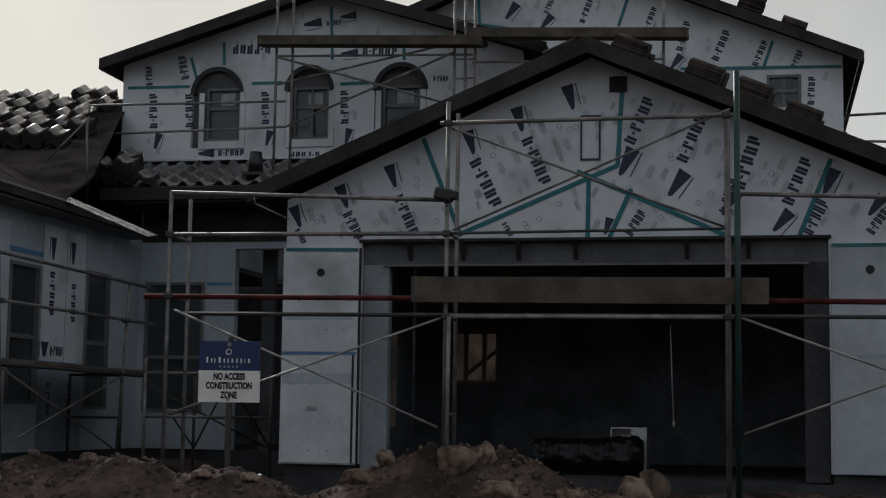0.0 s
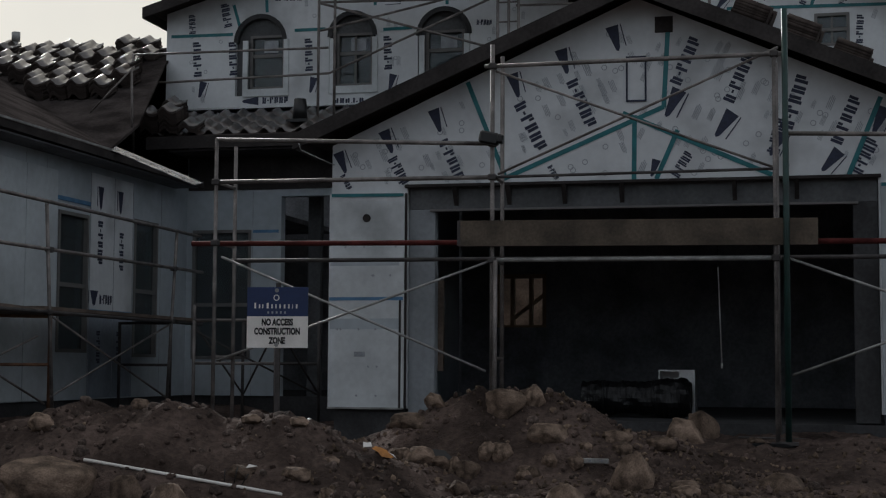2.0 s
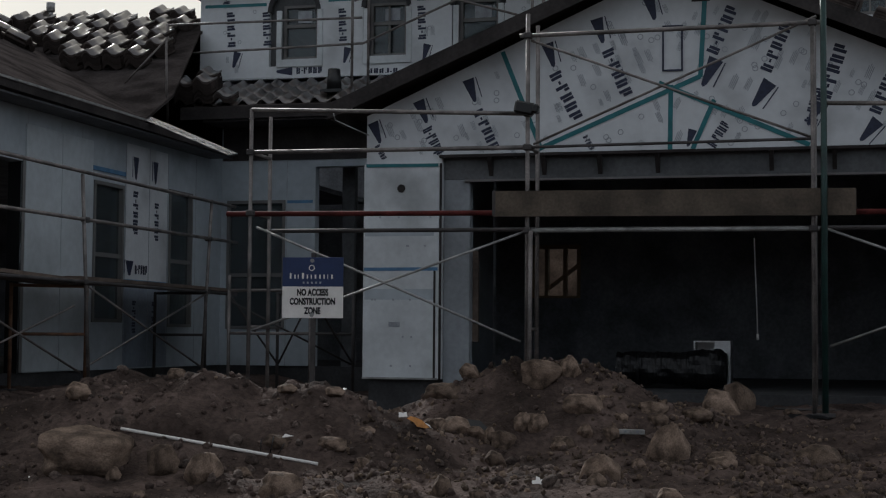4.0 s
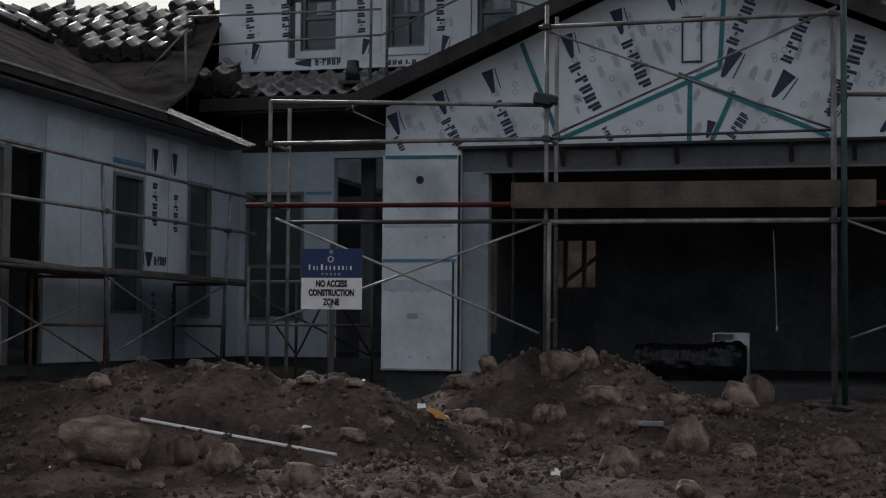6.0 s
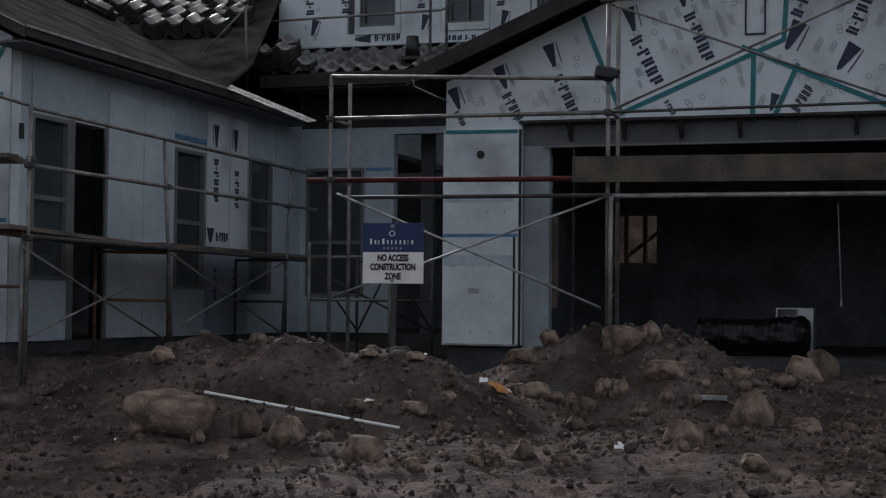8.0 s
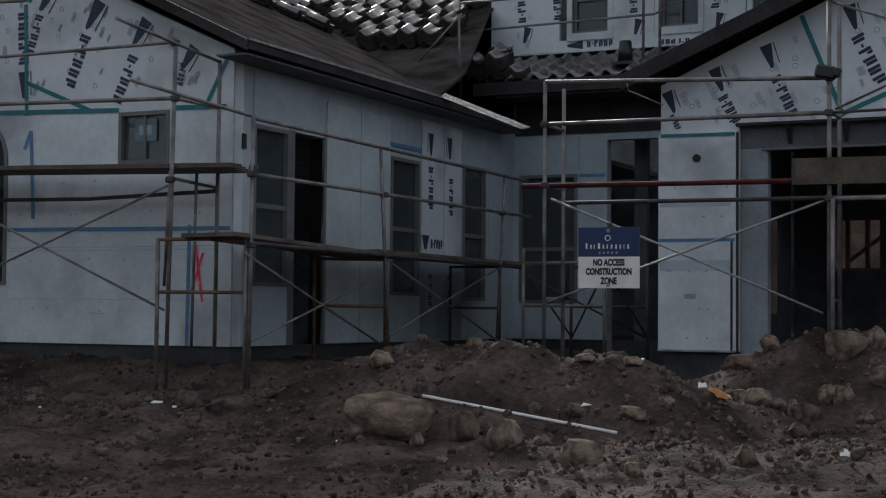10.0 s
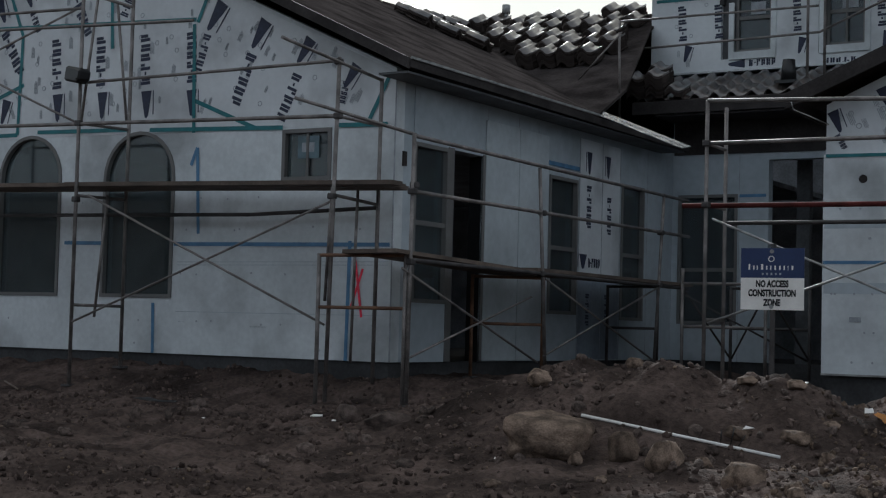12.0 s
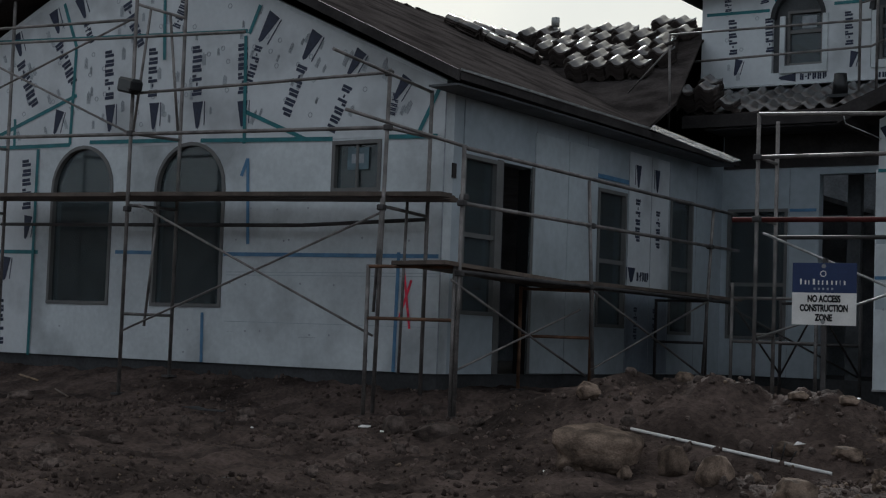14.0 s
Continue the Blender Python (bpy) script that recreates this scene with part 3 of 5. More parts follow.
for x, n in ((0.3, 8), (1.05, 9), (1.76, 9), (2.5, 4)):
    z = 8.89 - abs(x + 1.6) * (8.89 - 6.78) / 5.21 + 0.01
    tile_stack("pile of roof tiles on the highest roof", pose(x, 8.3, z, 0, 22, 0) @ pose(0, 0, 0, 0, 0, 90), n, 1, STACKED)

for i in range(26):
    t = part("tile", DULL_TILE, None, roof_wing)
    t.matrix_basis = pose(WRX + 0.1 + rng.uniform(-0.03, 0.03), -2.75 + 0.41 * i, WR - 0.11 + rng.uniform(0, 0.025), rng.uniform(-6, 6), 20, rng.uniform(-8, 8))
vent = thing("vent_pipe", "galvanised roof vent pipe with a cap above the tiles", "vent", at=(-12.53, 7.85, 6.1))
part("pipe", tube((0, 0, -0.1), (0, 0, 0.5), 0.05, 12), M_BRACE, vent)
part("cap", tube((0, 0, 0.45), (0, 0, 0.62), 0.08, 12), M_BRACE, vent)
part("collar", add_tube(bmesh.new(), (0, 0, 0.0), (0, 0, 0.36), 0.19, 12, 0.06), M_BRACE, vent)
jack = thing("roof_jack", "black cap vent standing on the entry roof tiles", "vent", at=(-6.15, 5.75, 4.5))
part("hood", add_tube(bmesh.new(), (0, 0, 0), (0, 0, 0.36), 0.13, 12, 0.1), M_BLACK, jack)
part("base", box((-0.18, -0.18, -0.04), (0.18, 0.18, 0.01)), M_BLACK, jack)

part("weep_screed", box((U0 - 0.01, UY - 0.03, 4.955), (-3.2, UY - 0.004, 4.99), None, 0.004), M_BOARD, wall_upper, "pale flashing strip along the wall foot")

for a, b in (((-4.0, GF - 0.06, 3.2), (-3.97, GF - 0.06, 3.09)), ((-3.97, GF - 0.06, 3.09), (-3.7, GF - 0.06, 2.965)), ((-3.7, GF - 0.06, 2.965), (-3.7, -0.02, 2.965))):
    part("drip_wire", tube(a, b, 0.007, 6), M_BRACE, roof_garage, "pale metal edge hanging from the eave")
# ---- windows ----
win_count = [0]


def window(loop_fn, dims, o, u, v, inward, label, split=None, mull=0, fw=0.05):
    """A window set near the outer face: frame, panes and bars; split: height of the meeting rail as a share."""
    win_count[0] += 1
    w = thing("window_%d" % win_count[0], label, "window", "", "structure")
    a0, b0, a1, b1 = dims
    inn = Vector(inward)
    o = Vector(o)
    part("window_frame", sheet([loop_fn(a0, b0, a1, b1), loop_fn(a0 + fw, b0 + fw, a1 - fw, b1 - fw)], o - inn * 0.02, u, v, inn * 0.10), M_FRAME, w)
    e = 0.003
    pane = part("pane", sheet([loop_fn(a0 + fw - e, b0 + fw - e, a1 - fw + e, b1 - fw + e)], o + inn * 0.045, u, v, inn * 0.006), M_GLASS, w)
    pane.visible_shadow = False
    if split:
        h = b0 + (b1 - b0) * split
        part("meeting_rail", sheet([rect(a0 + fw, h - 0.03, a1 - fw, h + 0.03)], o + inn * 0.0, u, v, inn * 0.04), M_FRAME, w)
    for k in range(mull):
        c = a0 + (a1 - a0) * (k + 1) / (mull + 1)
        part("mullion", sheet([rect(c - 0.018, b0 + fw, c + 0.018, b1 - fw - (0.0 if loop_fn is rect else 0.02))], o + inn * 0.005, u, v, inn * 0.035), M_FRAME, w)
    return w


for d in (arch_a, arch_b):
    window(arch, d, (0, WY, 0), X, Z, Y, "tall arched window with tan frame in foam wall", None, 0, 0.048)
window(rect, small, (0, WY, 0), X, Z, Y, "small square sliding window with a sticker", None, 1, 0.05)
for d, sp in ((SIDE[0], 0.5), (SIDE[2], 0.48), (SIDE[3], 0.48)):
    window(rect, d, (WX, 0, 0), Y, Z, (-1, 0, 0), "tall single-hung window with tan frame", sp, 0, 0.05)
window(rect, W4, (0, BY, 0), X, Z, Y, "wide hung window beside the entry", 0.42, 0, 0.05)
for k, (d, q) in enumerate(zip(UW, UR)):
    w = window(rect, q, (0, UY + 0.09, 0), X, Z, Y, "upper hung window in an arched niche", 0.62, 1 if k == 1 else 0, 0.045)
    part("niche_board", sheet([arch(d[0] - 0.02, d[1] - 0.02, d[2] + 0.02, d[3] + 0.02), rect(*q)], (0, UY + 0.095, 0), X, Z, (0, 0.05, 0)), M_SOFFIT, w, "grey board filling the arched niche")
    # the recess shadow under each arch head is built as a dark ring
    r, c, h = (d[2] - d[0]) / 2, (d[0] + d[2]) / 2, d[3] - (d[2] - d[0]) / 2
    ring = [(c + (r + 0.03) * math.cos(math.pi * i / 16), h + (r + 0.03) * math.sin(math.pi * i / 16)) for i in range(17)]
    ring += [(c + (r - 0.05) * math.cos(math.pi * i / 16), h + (r - 0.05) * math.sin(math.pi * i / 16)) for i in range(16, -1, -1)]
    part("arch_band", sheet([ring], (0, UY - 0.02, 0), X, Z, (0, 0.10, 0)), M_CONC, w, "dark band for the shadow of the arched recess")
    part("foam_surround", sheet([[(q[0] - 0.1, q[1] - 0.14), (q[2] + 0.1, q[1] - 0.14), (q[2] + 0.1, q[3] - 0.1), (q[2] + 0.01, q[3] - 0.1), (q[2] + 0.01, q[1] - 0.01), (q[0] - 0.01, q[1] - 0.01), (q[0] - 0.01, q[3] - 0.1), (q[0] - 0.1, q[3] - 0.1)]],
                                (0, UY - 0.035, 0), X, Z, (0, 0.05, 0)), M_BOARD, w, "pale foam strips round the window")
    part("window_sticker", box((q[0] + 0.24, UY + 0.122, q[3] - 0.3), (q[2] - 0.14, UY + 0.127, q[3] - 0.09)), M_PRINT_PALE, w, "pale maker's sticker on the glass")
window(rect, VW, (0, VY, 0), X, Z, Y, "small upper window with pale stickers", 0.5, 1, 0.05)
stick = tagged(part("window_sticker", box((-9.7, WY + 0.022, 2.5), (-9.37, WY + 0.03, 2.78)), M_STICKER), "pale blue paper sticker on the small window glass", "sticker")
part("stripe", box((-9.63, WY + 0.016, 2.58), (-9.44, WY + 0.019, 2.7)), M_PRINT_PALE, stick)

# ---- garage door opening ----
lin = thing("door_1", "raw framed garage doorway without its door", "doorway", "", "structure")
# recess shade is put into the jamb and header tones, darkest on the right
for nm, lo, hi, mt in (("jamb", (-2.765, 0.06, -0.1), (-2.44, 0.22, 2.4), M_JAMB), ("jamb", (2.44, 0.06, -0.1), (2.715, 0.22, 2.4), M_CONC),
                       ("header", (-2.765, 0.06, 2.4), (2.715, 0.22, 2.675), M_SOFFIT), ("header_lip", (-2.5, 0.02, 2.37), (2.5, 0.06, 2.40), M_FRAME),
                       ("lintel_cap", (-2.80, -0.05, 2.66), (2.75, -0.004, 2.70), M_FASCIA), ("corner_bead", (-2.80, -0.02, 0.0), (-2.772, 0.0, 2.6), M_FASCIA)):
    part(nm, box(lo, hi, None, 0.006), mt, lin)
for x in (-2.2, -1.55, -0.88, -0.2, 1.1, 1.8):
    part("bracket", sheet([[(0, 0), (0.16, 0), (0, -0.22)]], (x, 0.055, 2.66), (0, -1, 0), Z, (0.05, 0, 0)), M_FASCIA, lin)
for side, (x0, x1) in (("a", (GX0 - 0.02, -2.80)), ("b", (2.74, GX1))):
    # same board on both sides; the right one takes a dimmer, shaded tone
    ob = part("foam_panel", box((x0, -0.035, 0.0), (x1, -0.002, 2.60), None, 0.004), M_BOARD if side == "a" else M_BOARD_C, wall_garage, "plain white foam panel")
    c = (x0 + x1) / 2 if side == "a" else 3.17
    # no opening is cut: a dark disc gives the hole's unlit depth
    part("conduit_hole", tube((c, -0.045, 2.3), (c, -0.02, 2.3), 0.05, 14), M_FASCIA, wall_garage, "dark disc in place of the lamp hole's unlit depth")
    part("seam", box((x0 + 0.01, -0.039, 1.30), (x1 - 0.01, -0.036, 1.34)), M_TAPE_BLUE if side == "a" else M_BOARD_B, wall_garage)
part("nail_patch", box((-3.42, -0.04, 0.62), (-3.28, -0.036, 0.68)), M_PRINT_PALE, wall_garage)
part("corner_trim", box((-2.86, -0.045, 0.0), (-2.835, -0.036, 1.3)), M_FASCIA, wall_garage)
part("corner_trim", box((GX0 - 0.022, -0.05, -0.01), (-2.80, -0.03, 0.012)), M_BRACE, wall_garage)
part("vent_frame", sheet([rect(-0.12, 3.62, 0.12, 4.16), rect(-0.1, 3.64, 0.1, 4.14)], (0, -0.02, 0), X, Z, (0, 0.016, 0)), M_PRINT, wall_garage, "thin outlined attic vent blank")
part("paper_patch", box((0.22, -0.012, 4.43), (0.43, -0.002, 4.62)), M_FASCIA, wall_garage)

# the doorway's far return is blacked over to read as deep shade
part("jamb_lining", box((WX - T, SIDE[1][2] - 0.006, 0.0), (WX - 0.02, SIDE[1][2] - 0.002, 2.70)), M_BLACK, wall_court, "black strip standing in for shade on the doorway return")

# inside the garage
inside = thing("stud_partition", "open timber stud partition at the garage back", "framing")
for x in (-2.92, -2.7, -2.4, -2.18):
    part("stud", box((x - 0.03, BY + 0.2, 1.17), (x + 0.03, BY + 0.32, 1.92)), M_TIMBER, inside)
part("plate", box((-2.95, BY + 0.19, 1.13), (-2.15, BY + 0.32, 1.17)), M_TIMBER, inside)
part("brace", beam((-2.7, BY + 0.25, 1.3), (-2.18, BY + 0.25, 1.7), 0.04, 0.06), M_TIMBER, inside)
part("header", box((-2.95, BY + 0.19, 1.92), (-2.15, BY + 0.32, 1.98)), M_TIMBER, inside)
part("blocking", box((-2.44, 0.224, 0.45), (-2.375, 0.30, 1.55)), M_PLANK, lin, "raw timber block nailed behind the jamb")
cord = thing("hanging_cord", "thin white cord hanging in the dark garage", "cord")
part("cord", tube((0.85, 2.0, 0.56), (0.81, 2.0, 1.79), 0.008, 6), M_WHITE, cord)
part("cord_top", tube((0.81, 2.0, 1.79), (0.80, 2.0, 2.99), 0.004, 6), M_BLACK, cord)
part("weight", tube((0.85, 2.0, 0.5), (0.85, 2.0, 0.57), 0.015, 8), M_WHITE, cord)
duct = thing("flex_duct_roll", "black plastic-wrapped duct roll on the garage floor", "duct", at=(-0.2, 1.5, 0.16))
bm = bmesh.new()
hoops = []
for i in range(57):
    u = i / 56
    swell = 0.20 + 0.045 * max(0.0, min(1.0, (u - 0.62) / 0.12)) - 0.05 * max(0.0, (u - 0.93) / 0.07)
    hoops.append([])
    for j in range(28):
        a = j * math.tau / 28
        crease = 0.006 * math.sin(i * 1.9 + 1.3 * math.sin(2 * a)) + 0.035 * noise.noise((u * 9, math.cos(a) * 2, math.sin(a) * 2))
        hoops[-1].append(bm.verts.new((-0.66 + 1.36 * u, (swell + crease) * math.cos(a), (swell + crease) * math.sin(a) - 0.03)))
for i in range(56):
    for j in range(28):
        bm.faces.new((hoops[i][j], hoops[i][(j + 1) % 28], hoops[i + 1][(j + 1) % 28], hoops[i + 1][j]))
bm.faces.new(hoops[0])
bm.faces.new(hoops[-1])
part("wrapped_roll", bm, M_WRAP, duct)
for x in (-0.4, 0.22):
    part("wrap_band", tube((x, 0, -0.03), (x + 0.03, 0, -0.03), 0.222, 24), M_BLACK, duct)
crate = thing("metal_box", "bare sheet metal box behind the duct roll", "box", at=(0.3, 1.85, -0.12))
part("shell", sheet([rect(-0.24, 0.0, 0.22, 0.6), rect(-0.22, 0.02, 0.2, 0.58)], (0, 0, 0), X, Z, (0, 0.4, 0)), M_BARE, crate)
part("back", box((-0.23, 0.38, 0.01), (0.21, 0.4, 0.59)), M_BARE, crate)
part("front", box((0.02, 0.004, 0.02), (0.2, 0.012, 0.58)), M_BARE, crate)

# ---- printing and tape on the sheathing ----


def block_word():
    """A printed word as pairs of plain bars along x, one unit long."""
    bm = bmesh.new()
    for k in range(6):
        if k == 1:
            add_box(bm, (0.19, -0.5, -0.02), (0.255, 0.5, 0.02))
            continue
        a = (0.01, 0, 0.285, 0.46, 0.64, 0.825)[k]
        add_box(bm, (a, -0.5, -0.115), (a + 0.06, 0.5, 0.115))
        lo, hi = ((-0.115, 0.09), (0, 0), (0.02, 0.115), (-0.09, 0.115), (-0.115, 0.1), (-0.06, 0.115))[k]
        add_box(bm, (a + 0.072, -0.5, lo), (a + 0.072 + (0.06 if k != 2 else 0.05), 0.5, hi))
    return mesh_of("printed_word", bm, M_PRINT)


def flag_mesh():
    """A printed logo as a plain tapering flag, one unit long along x."""
    bm = sheet([[(0.0, -0.02), (0.1, -0.1), (1.0, -0.26), (1.0, 0.24), (0.05, 0.06)]], (0, -0.5, 0), X, Z, (0, 1, 0))
    add_box(bm, (0.12, -0.5, -0.36), (1.0, 0.5, -0.32))
    return mesh_of("printed_flag", bm, M_PRINT)


def pale_mesh():
    bm = bmesh.new()
    for i in range(4):
        add_box(bm, (0.04 * (i % 2), -0.5, -0.16 + 0.1 * i), (0.8 + 0.2 * ((i * 7) % 3) / 3, 0.5, -0.11 + 0.1 * i))
    return mesh_of("small_print", bm, M_PRINT_PALE)


def seal_mesh():
    ring = sheet([[(math.cos(a * math.tau / 14), math.sin(a * math.tau / 14)) for a in range(14)],
                  [(0.72 * math.cos(a * math.tau / 14), 0.72 * math.sin(a * math.tau / 14)) for a in range(14)]], (0, -0.5, 0), X, Z, (0, 1, 0))
    return mesh_of("printed_seal", ring, M_PRINT_PALE)


WORD, FLAG, PALE, SEAL = block_word(), flag_mesh(), pale_mesh(), seal_mesh()


def mark(name, mesh, wall, y, a, b, proud=0.004, length=None, tall=1.0):
    """A flat mark on a wall facing -y, from a to b; y: the wall's face."""
    (ax, az), (bx, bz) = a, b
    L = length or math.hypot(bx - ax, bz - az)
    ob = part(name, mesh, None, wall)
    ob.matrix_basis = Matrix.Translation((ax, y - proud, az)) @ Matrix.Rotation(-math.atan2(bz - az, bx - ax), 4, 'Y') @ Matrix.Diagonal((L, 0.003, L * tall, 1))
    return ob


tape_layers = [0]


def tape(wall, y, a, b, w=0.055, material=None, proud=0.006):
    (ax, az), (bx, bz) = a, b
    tape_layers[0] += 1
    proud += 0.0007 * (tape_layers[0] % 9)
    L = math.hypot(bx - ax, bz - az)
    ob = part("tape", box((0, -0.001, -w / 2), (L, 0.001, w / 2)), material or M_TAPE, wall)
    ob.matrix_basis = Matrix.Translation((ax, y - proud, az)) @ Matrix.Rotation(-math.atan2(bz - az, bx - ax), 4, 'Y')
    return ob


def marks(wall, y, words, flags, tapes):
    for a, b, c, d in words:
        L = math.hypot(c - a, d - b)
        mark("printed_word", WORD, wall, y, (a, b), (c, d), 0.004, None, 1.0 if L > 0.45 else 1.5)
    for a, b, c, d in flags:
        mark("printed_flag", FLAG, wall, y, (a, b), (c, d), 0.0045)
    for a, b, c, d in tapes:
        tape(wall, y, (a, b), (c, d))


marks(wall_garage, 0.0,
      [(-0.77, 3.91, -0.52, 3.33), (-1.40, 3.66, -1.11, 3.07), (0.45, 3.81, 0.70, 4.37), (1.06, 3.58, 1.31, 4.13), (1.71, 3.25, 1.92, 3.88), (2.26, 3.06, 2.50, 3.61), (2.47, 2.72, 2.68, 3.11), (3.17, 2.72, 3.36, 2.98), (0.44, 2.73, 0.62, 3.01),
       (-2.34, 3.24, -2.11, 2.74), (-2.97, 3.04, -2.80, 2.70), (-3.60, 2.84, -3.50, 2.66), (-1.03, 2.89, -0.94, 2.72), (1.56, 2.97, 1.67, 3.38)],
      [(-0.21, 4.23, -0.29, 4.53), (-0.82, 3.98, -0.90, 4.28), (-1.41, 3.72, -1.49, 4.01), (0.34, 3.43, 0.50, 3.75), (0.91, 3.18, 1.11, 3.46), (2.10, 2.75, 2.30, 2.98), (1.53, 2.94, 1.66, 3.21), (2.67, 3.17, 2.80, 3.46),
       (3.16, 2.92, 3.33, 3.14), (0.17, 2.73, 0.23, 2.93), (-2.37, 3.33, -2.46, 3.61), (-2.97, 3.09, -3.08, 3.37), (-3.56, 2.86, -3.66, 3.12)],
      [(0.38, 4.61, 0.32, 3.54), (0.32, 3.55, -1.60, 2.74), (-0.16, 3.49, 1.55, 2.72), (-0.02, 3.46, -0.03, 2.70), (0.48, 3.27, 0.23, 2.70), (2.76, 3.58, 2.40, 2.70), (-2.03, 3.93, -1.57, 2.78)])
tape(wall_garage, -0.036, (-3.72, 2.585), (-2.81, 2.575), 0.04, None, 0.004)
tape(wall_garage, -0.036, (2.75, 2.58), (3.7, 2.58), 0.04, None, 0.004)
marks(wall_upper, UY,
      [(-8.49, 5.55, -8.52, 6.20), (-8.60, 6.32, -8.62, 6.68), (-7.93, 6.41, -8.01, 6.85), (-7.82, 5.55, -7.85, 6.17), (-6.43, 5.57, -6.45, 6.17), (-5.01, 5.54, -5.03, 6.15), (-6.37, 6.90, -7.09, 6.92), (-4.72, 6.80, -4.09, 6.80),
       (-7.28, 5.09, -6.79, 5.09), (-5.44, 5.01, -5.99, 5.02), (-3.47, 6.29, -3.20, 6.27), (-5.37, 7.32, -5.1, 7.33)],
      [(-8.46, 5.18, -8.38, 5.46), (-6.41, 5.19, -6.34, 5.46), (-4.99, 5.19, -4.92, 5.46), (-7.65, 5.09, -7.35, 5.09), (-5.11, 6.77, -4.80, 6.78), (-5.79, 7.31, -5.46, 7.35), (-5.13, 7.42, -4.84, 7.45)],
      [(-9.00, 6.29, -7.84, 6.28), (-6.70, 6.30, -6.14, 6.30), (-5.10, 6.24, -4.60, 6.25), (-7.83, 6.80, -7.69, 6.34), (-7.23, 7.05, -7.21, 6.64), (-5.29, 7.61, -5.25, 6.67), (-3.99, 6.88, -3.98, 6.62)])
marks(wall_upper_far, VY,
      [(-1.13, 7.55, -0.96, 8.00), (-0.01, 7.36, 0.16, 7.79), (0.57, 6.98, 0.73, 7.52), (1.18, 6.79, 1.41, 7.33), (1.86, 6.67, 2.05, 7.12), (2.51, 6.63, 2.64, 6.92), (2.79, 5.96, 2.82, 6.47), (-1.77, 7.75, -1.65, 8.03)],
      [(-2.50, 7.67, -2.29, 7.95), (-1.86, 7.47, -1.66, 7.71), (0.43, 6.67, 0.61, 6.91)],
      [(0.60, 6.66, 3.31, 6.61), (2.17, 7.10, 2.02, 6.66), (-0.31, 7.98, -0.48, 7.46), (-2.99, 8.08, -2.96, 7.59), (-2.96, 7.59, -2.41, 7.49)])
# the upper part of the wing gable carries printed film
part("printed_film", sheet([[(-16.3, 2.98), (WX, 2.88), (WX, 3.5), (-13.5, 5.88), (-16.3, 4.6)], arch(-14.98, 2.0, -13.83, 2.985), arch(-12.92, 2.0, -11.7, 2.955)][:1], (0, WY - 0.006, 0), X, Z, (0, 0.004, 0)), M_PRINTED, wall_wing, "printed film sheathing")
part("printed_film", sheet([rect(-18.6, 0.0, -15.31, 2.98)], (0, WY - 0.006, 0), X, Z, (0, 0.004, 0)), M_PRINTED, wall_wing, "printed film sheathing")
marks(wall_wing, WY - 0.006,
      [(-13.91, 3.62, -13.95, 4.36), (-13.08, 3.61, -13.10, 4.33), (-12.26, 3.58, -12.29, 4.30), (-11.45, 3.56, -11.48, 4.27), (-15.78, 4.29, -15.42, 3.58), (-14.99, 4.52, -14.63, 3.87), (-14.44, 4.76, -14.31, 4.45), (-11.20, 4.19, -11.37, 3.66),
       (-10.45, 3.88, -10.72, 3.21), (-9.71, 3.57, -9.98, 2.97), (-8.96, 3.43, -9.03, 3.15), (-12.70, 4.55, -12.54, 4.94), (-15.49, 2.09, -15.54, 2.86), (-13.65, 4.99, -13.34, 4.31), (-15.92, 0.11, -15.97, 0.86)],
      [(-15.78, 4.37, -15.91, 4.71), (-15.00, 4.65, -15.14, 4.99), (-14.47, 4.83, -14.62, 5.14), (-13.88, 3.16, -13.89, 3.55), (-13.04, 3.16, -13.04, 3.53), (-12.23, 3.13, -12.24, 3.50), (-11.44, 3.12, -11.45, 3.47), (-11.21, 4.24, -10.96, 4.59),
       (-10.46, 3.95, -10.24, 4.29), (-9.73, 3.70, -9.52, 4.00), (-9.00, 3.35, -8.81, 3.62), (-14.99, 3.18, -14.89, 3.52), (-15.49, 1.66, -15.44, 2.00), (-15.9, 1.05, -15.86, 1.4)],
      [(-16.29, 4.62, -11.40, 4.40), (-14.90, 5.08, -14.61, 4.43), (-14.61, 4.43, -14.65, 3.01), (-11.43, 4.34, -11.38, 2.90), (-11.20, 4.73, -11.37, 4.36), (-11.38, 3.32, -10.35, 2.91), (-16.20, 3.19, -14.56, 3.72), (-16.18, 3.02, -14.65, 3.01),
       (-14.25, 3.03, -12.51, 2.99), (-12.15, 2.97, -9.92, 2.90), (-9.07, 2.89, -8.33, 2.87), (-8.33, 3.44, -8.61, 2.92), (-12.92, 4.98, -12.88, 4.12), (-15.30, 2.97, -15.30, -0.02), (-15.83, 3.44, -15.82, 3.04), (-16.08, 1.48, -15.20, 1.47)])
for a, b in (((-13.65, 1.47), (-12.95, 1.46)), ((-11.66, 1.44), (-8.26, 1.41)), ((-11.99, 0.66), (-11.97, 0.0)), ((-8.84, 1.46), (-8.86, 0.0)), ((-11.25, 1.57), (-11.31, 2.70)), ((-11.31, 2.70), (-11.41, 2.47))):
    tape(wall_wing, WY, a, b, 0.05, M_TAPE_BLUE)
cross = thing("spray_mark", "hot pink sprayed cross on the white wall", "paint mark")
for a, b in (((-8.75, 1.23), (-8.64, 0.53)), ((-8.64, 1.12), (-8.81, 0.63))):
    o = tape(cross, WY, a, b, 0.032, M_PINK, 0.009)
    o.name = "stroke"
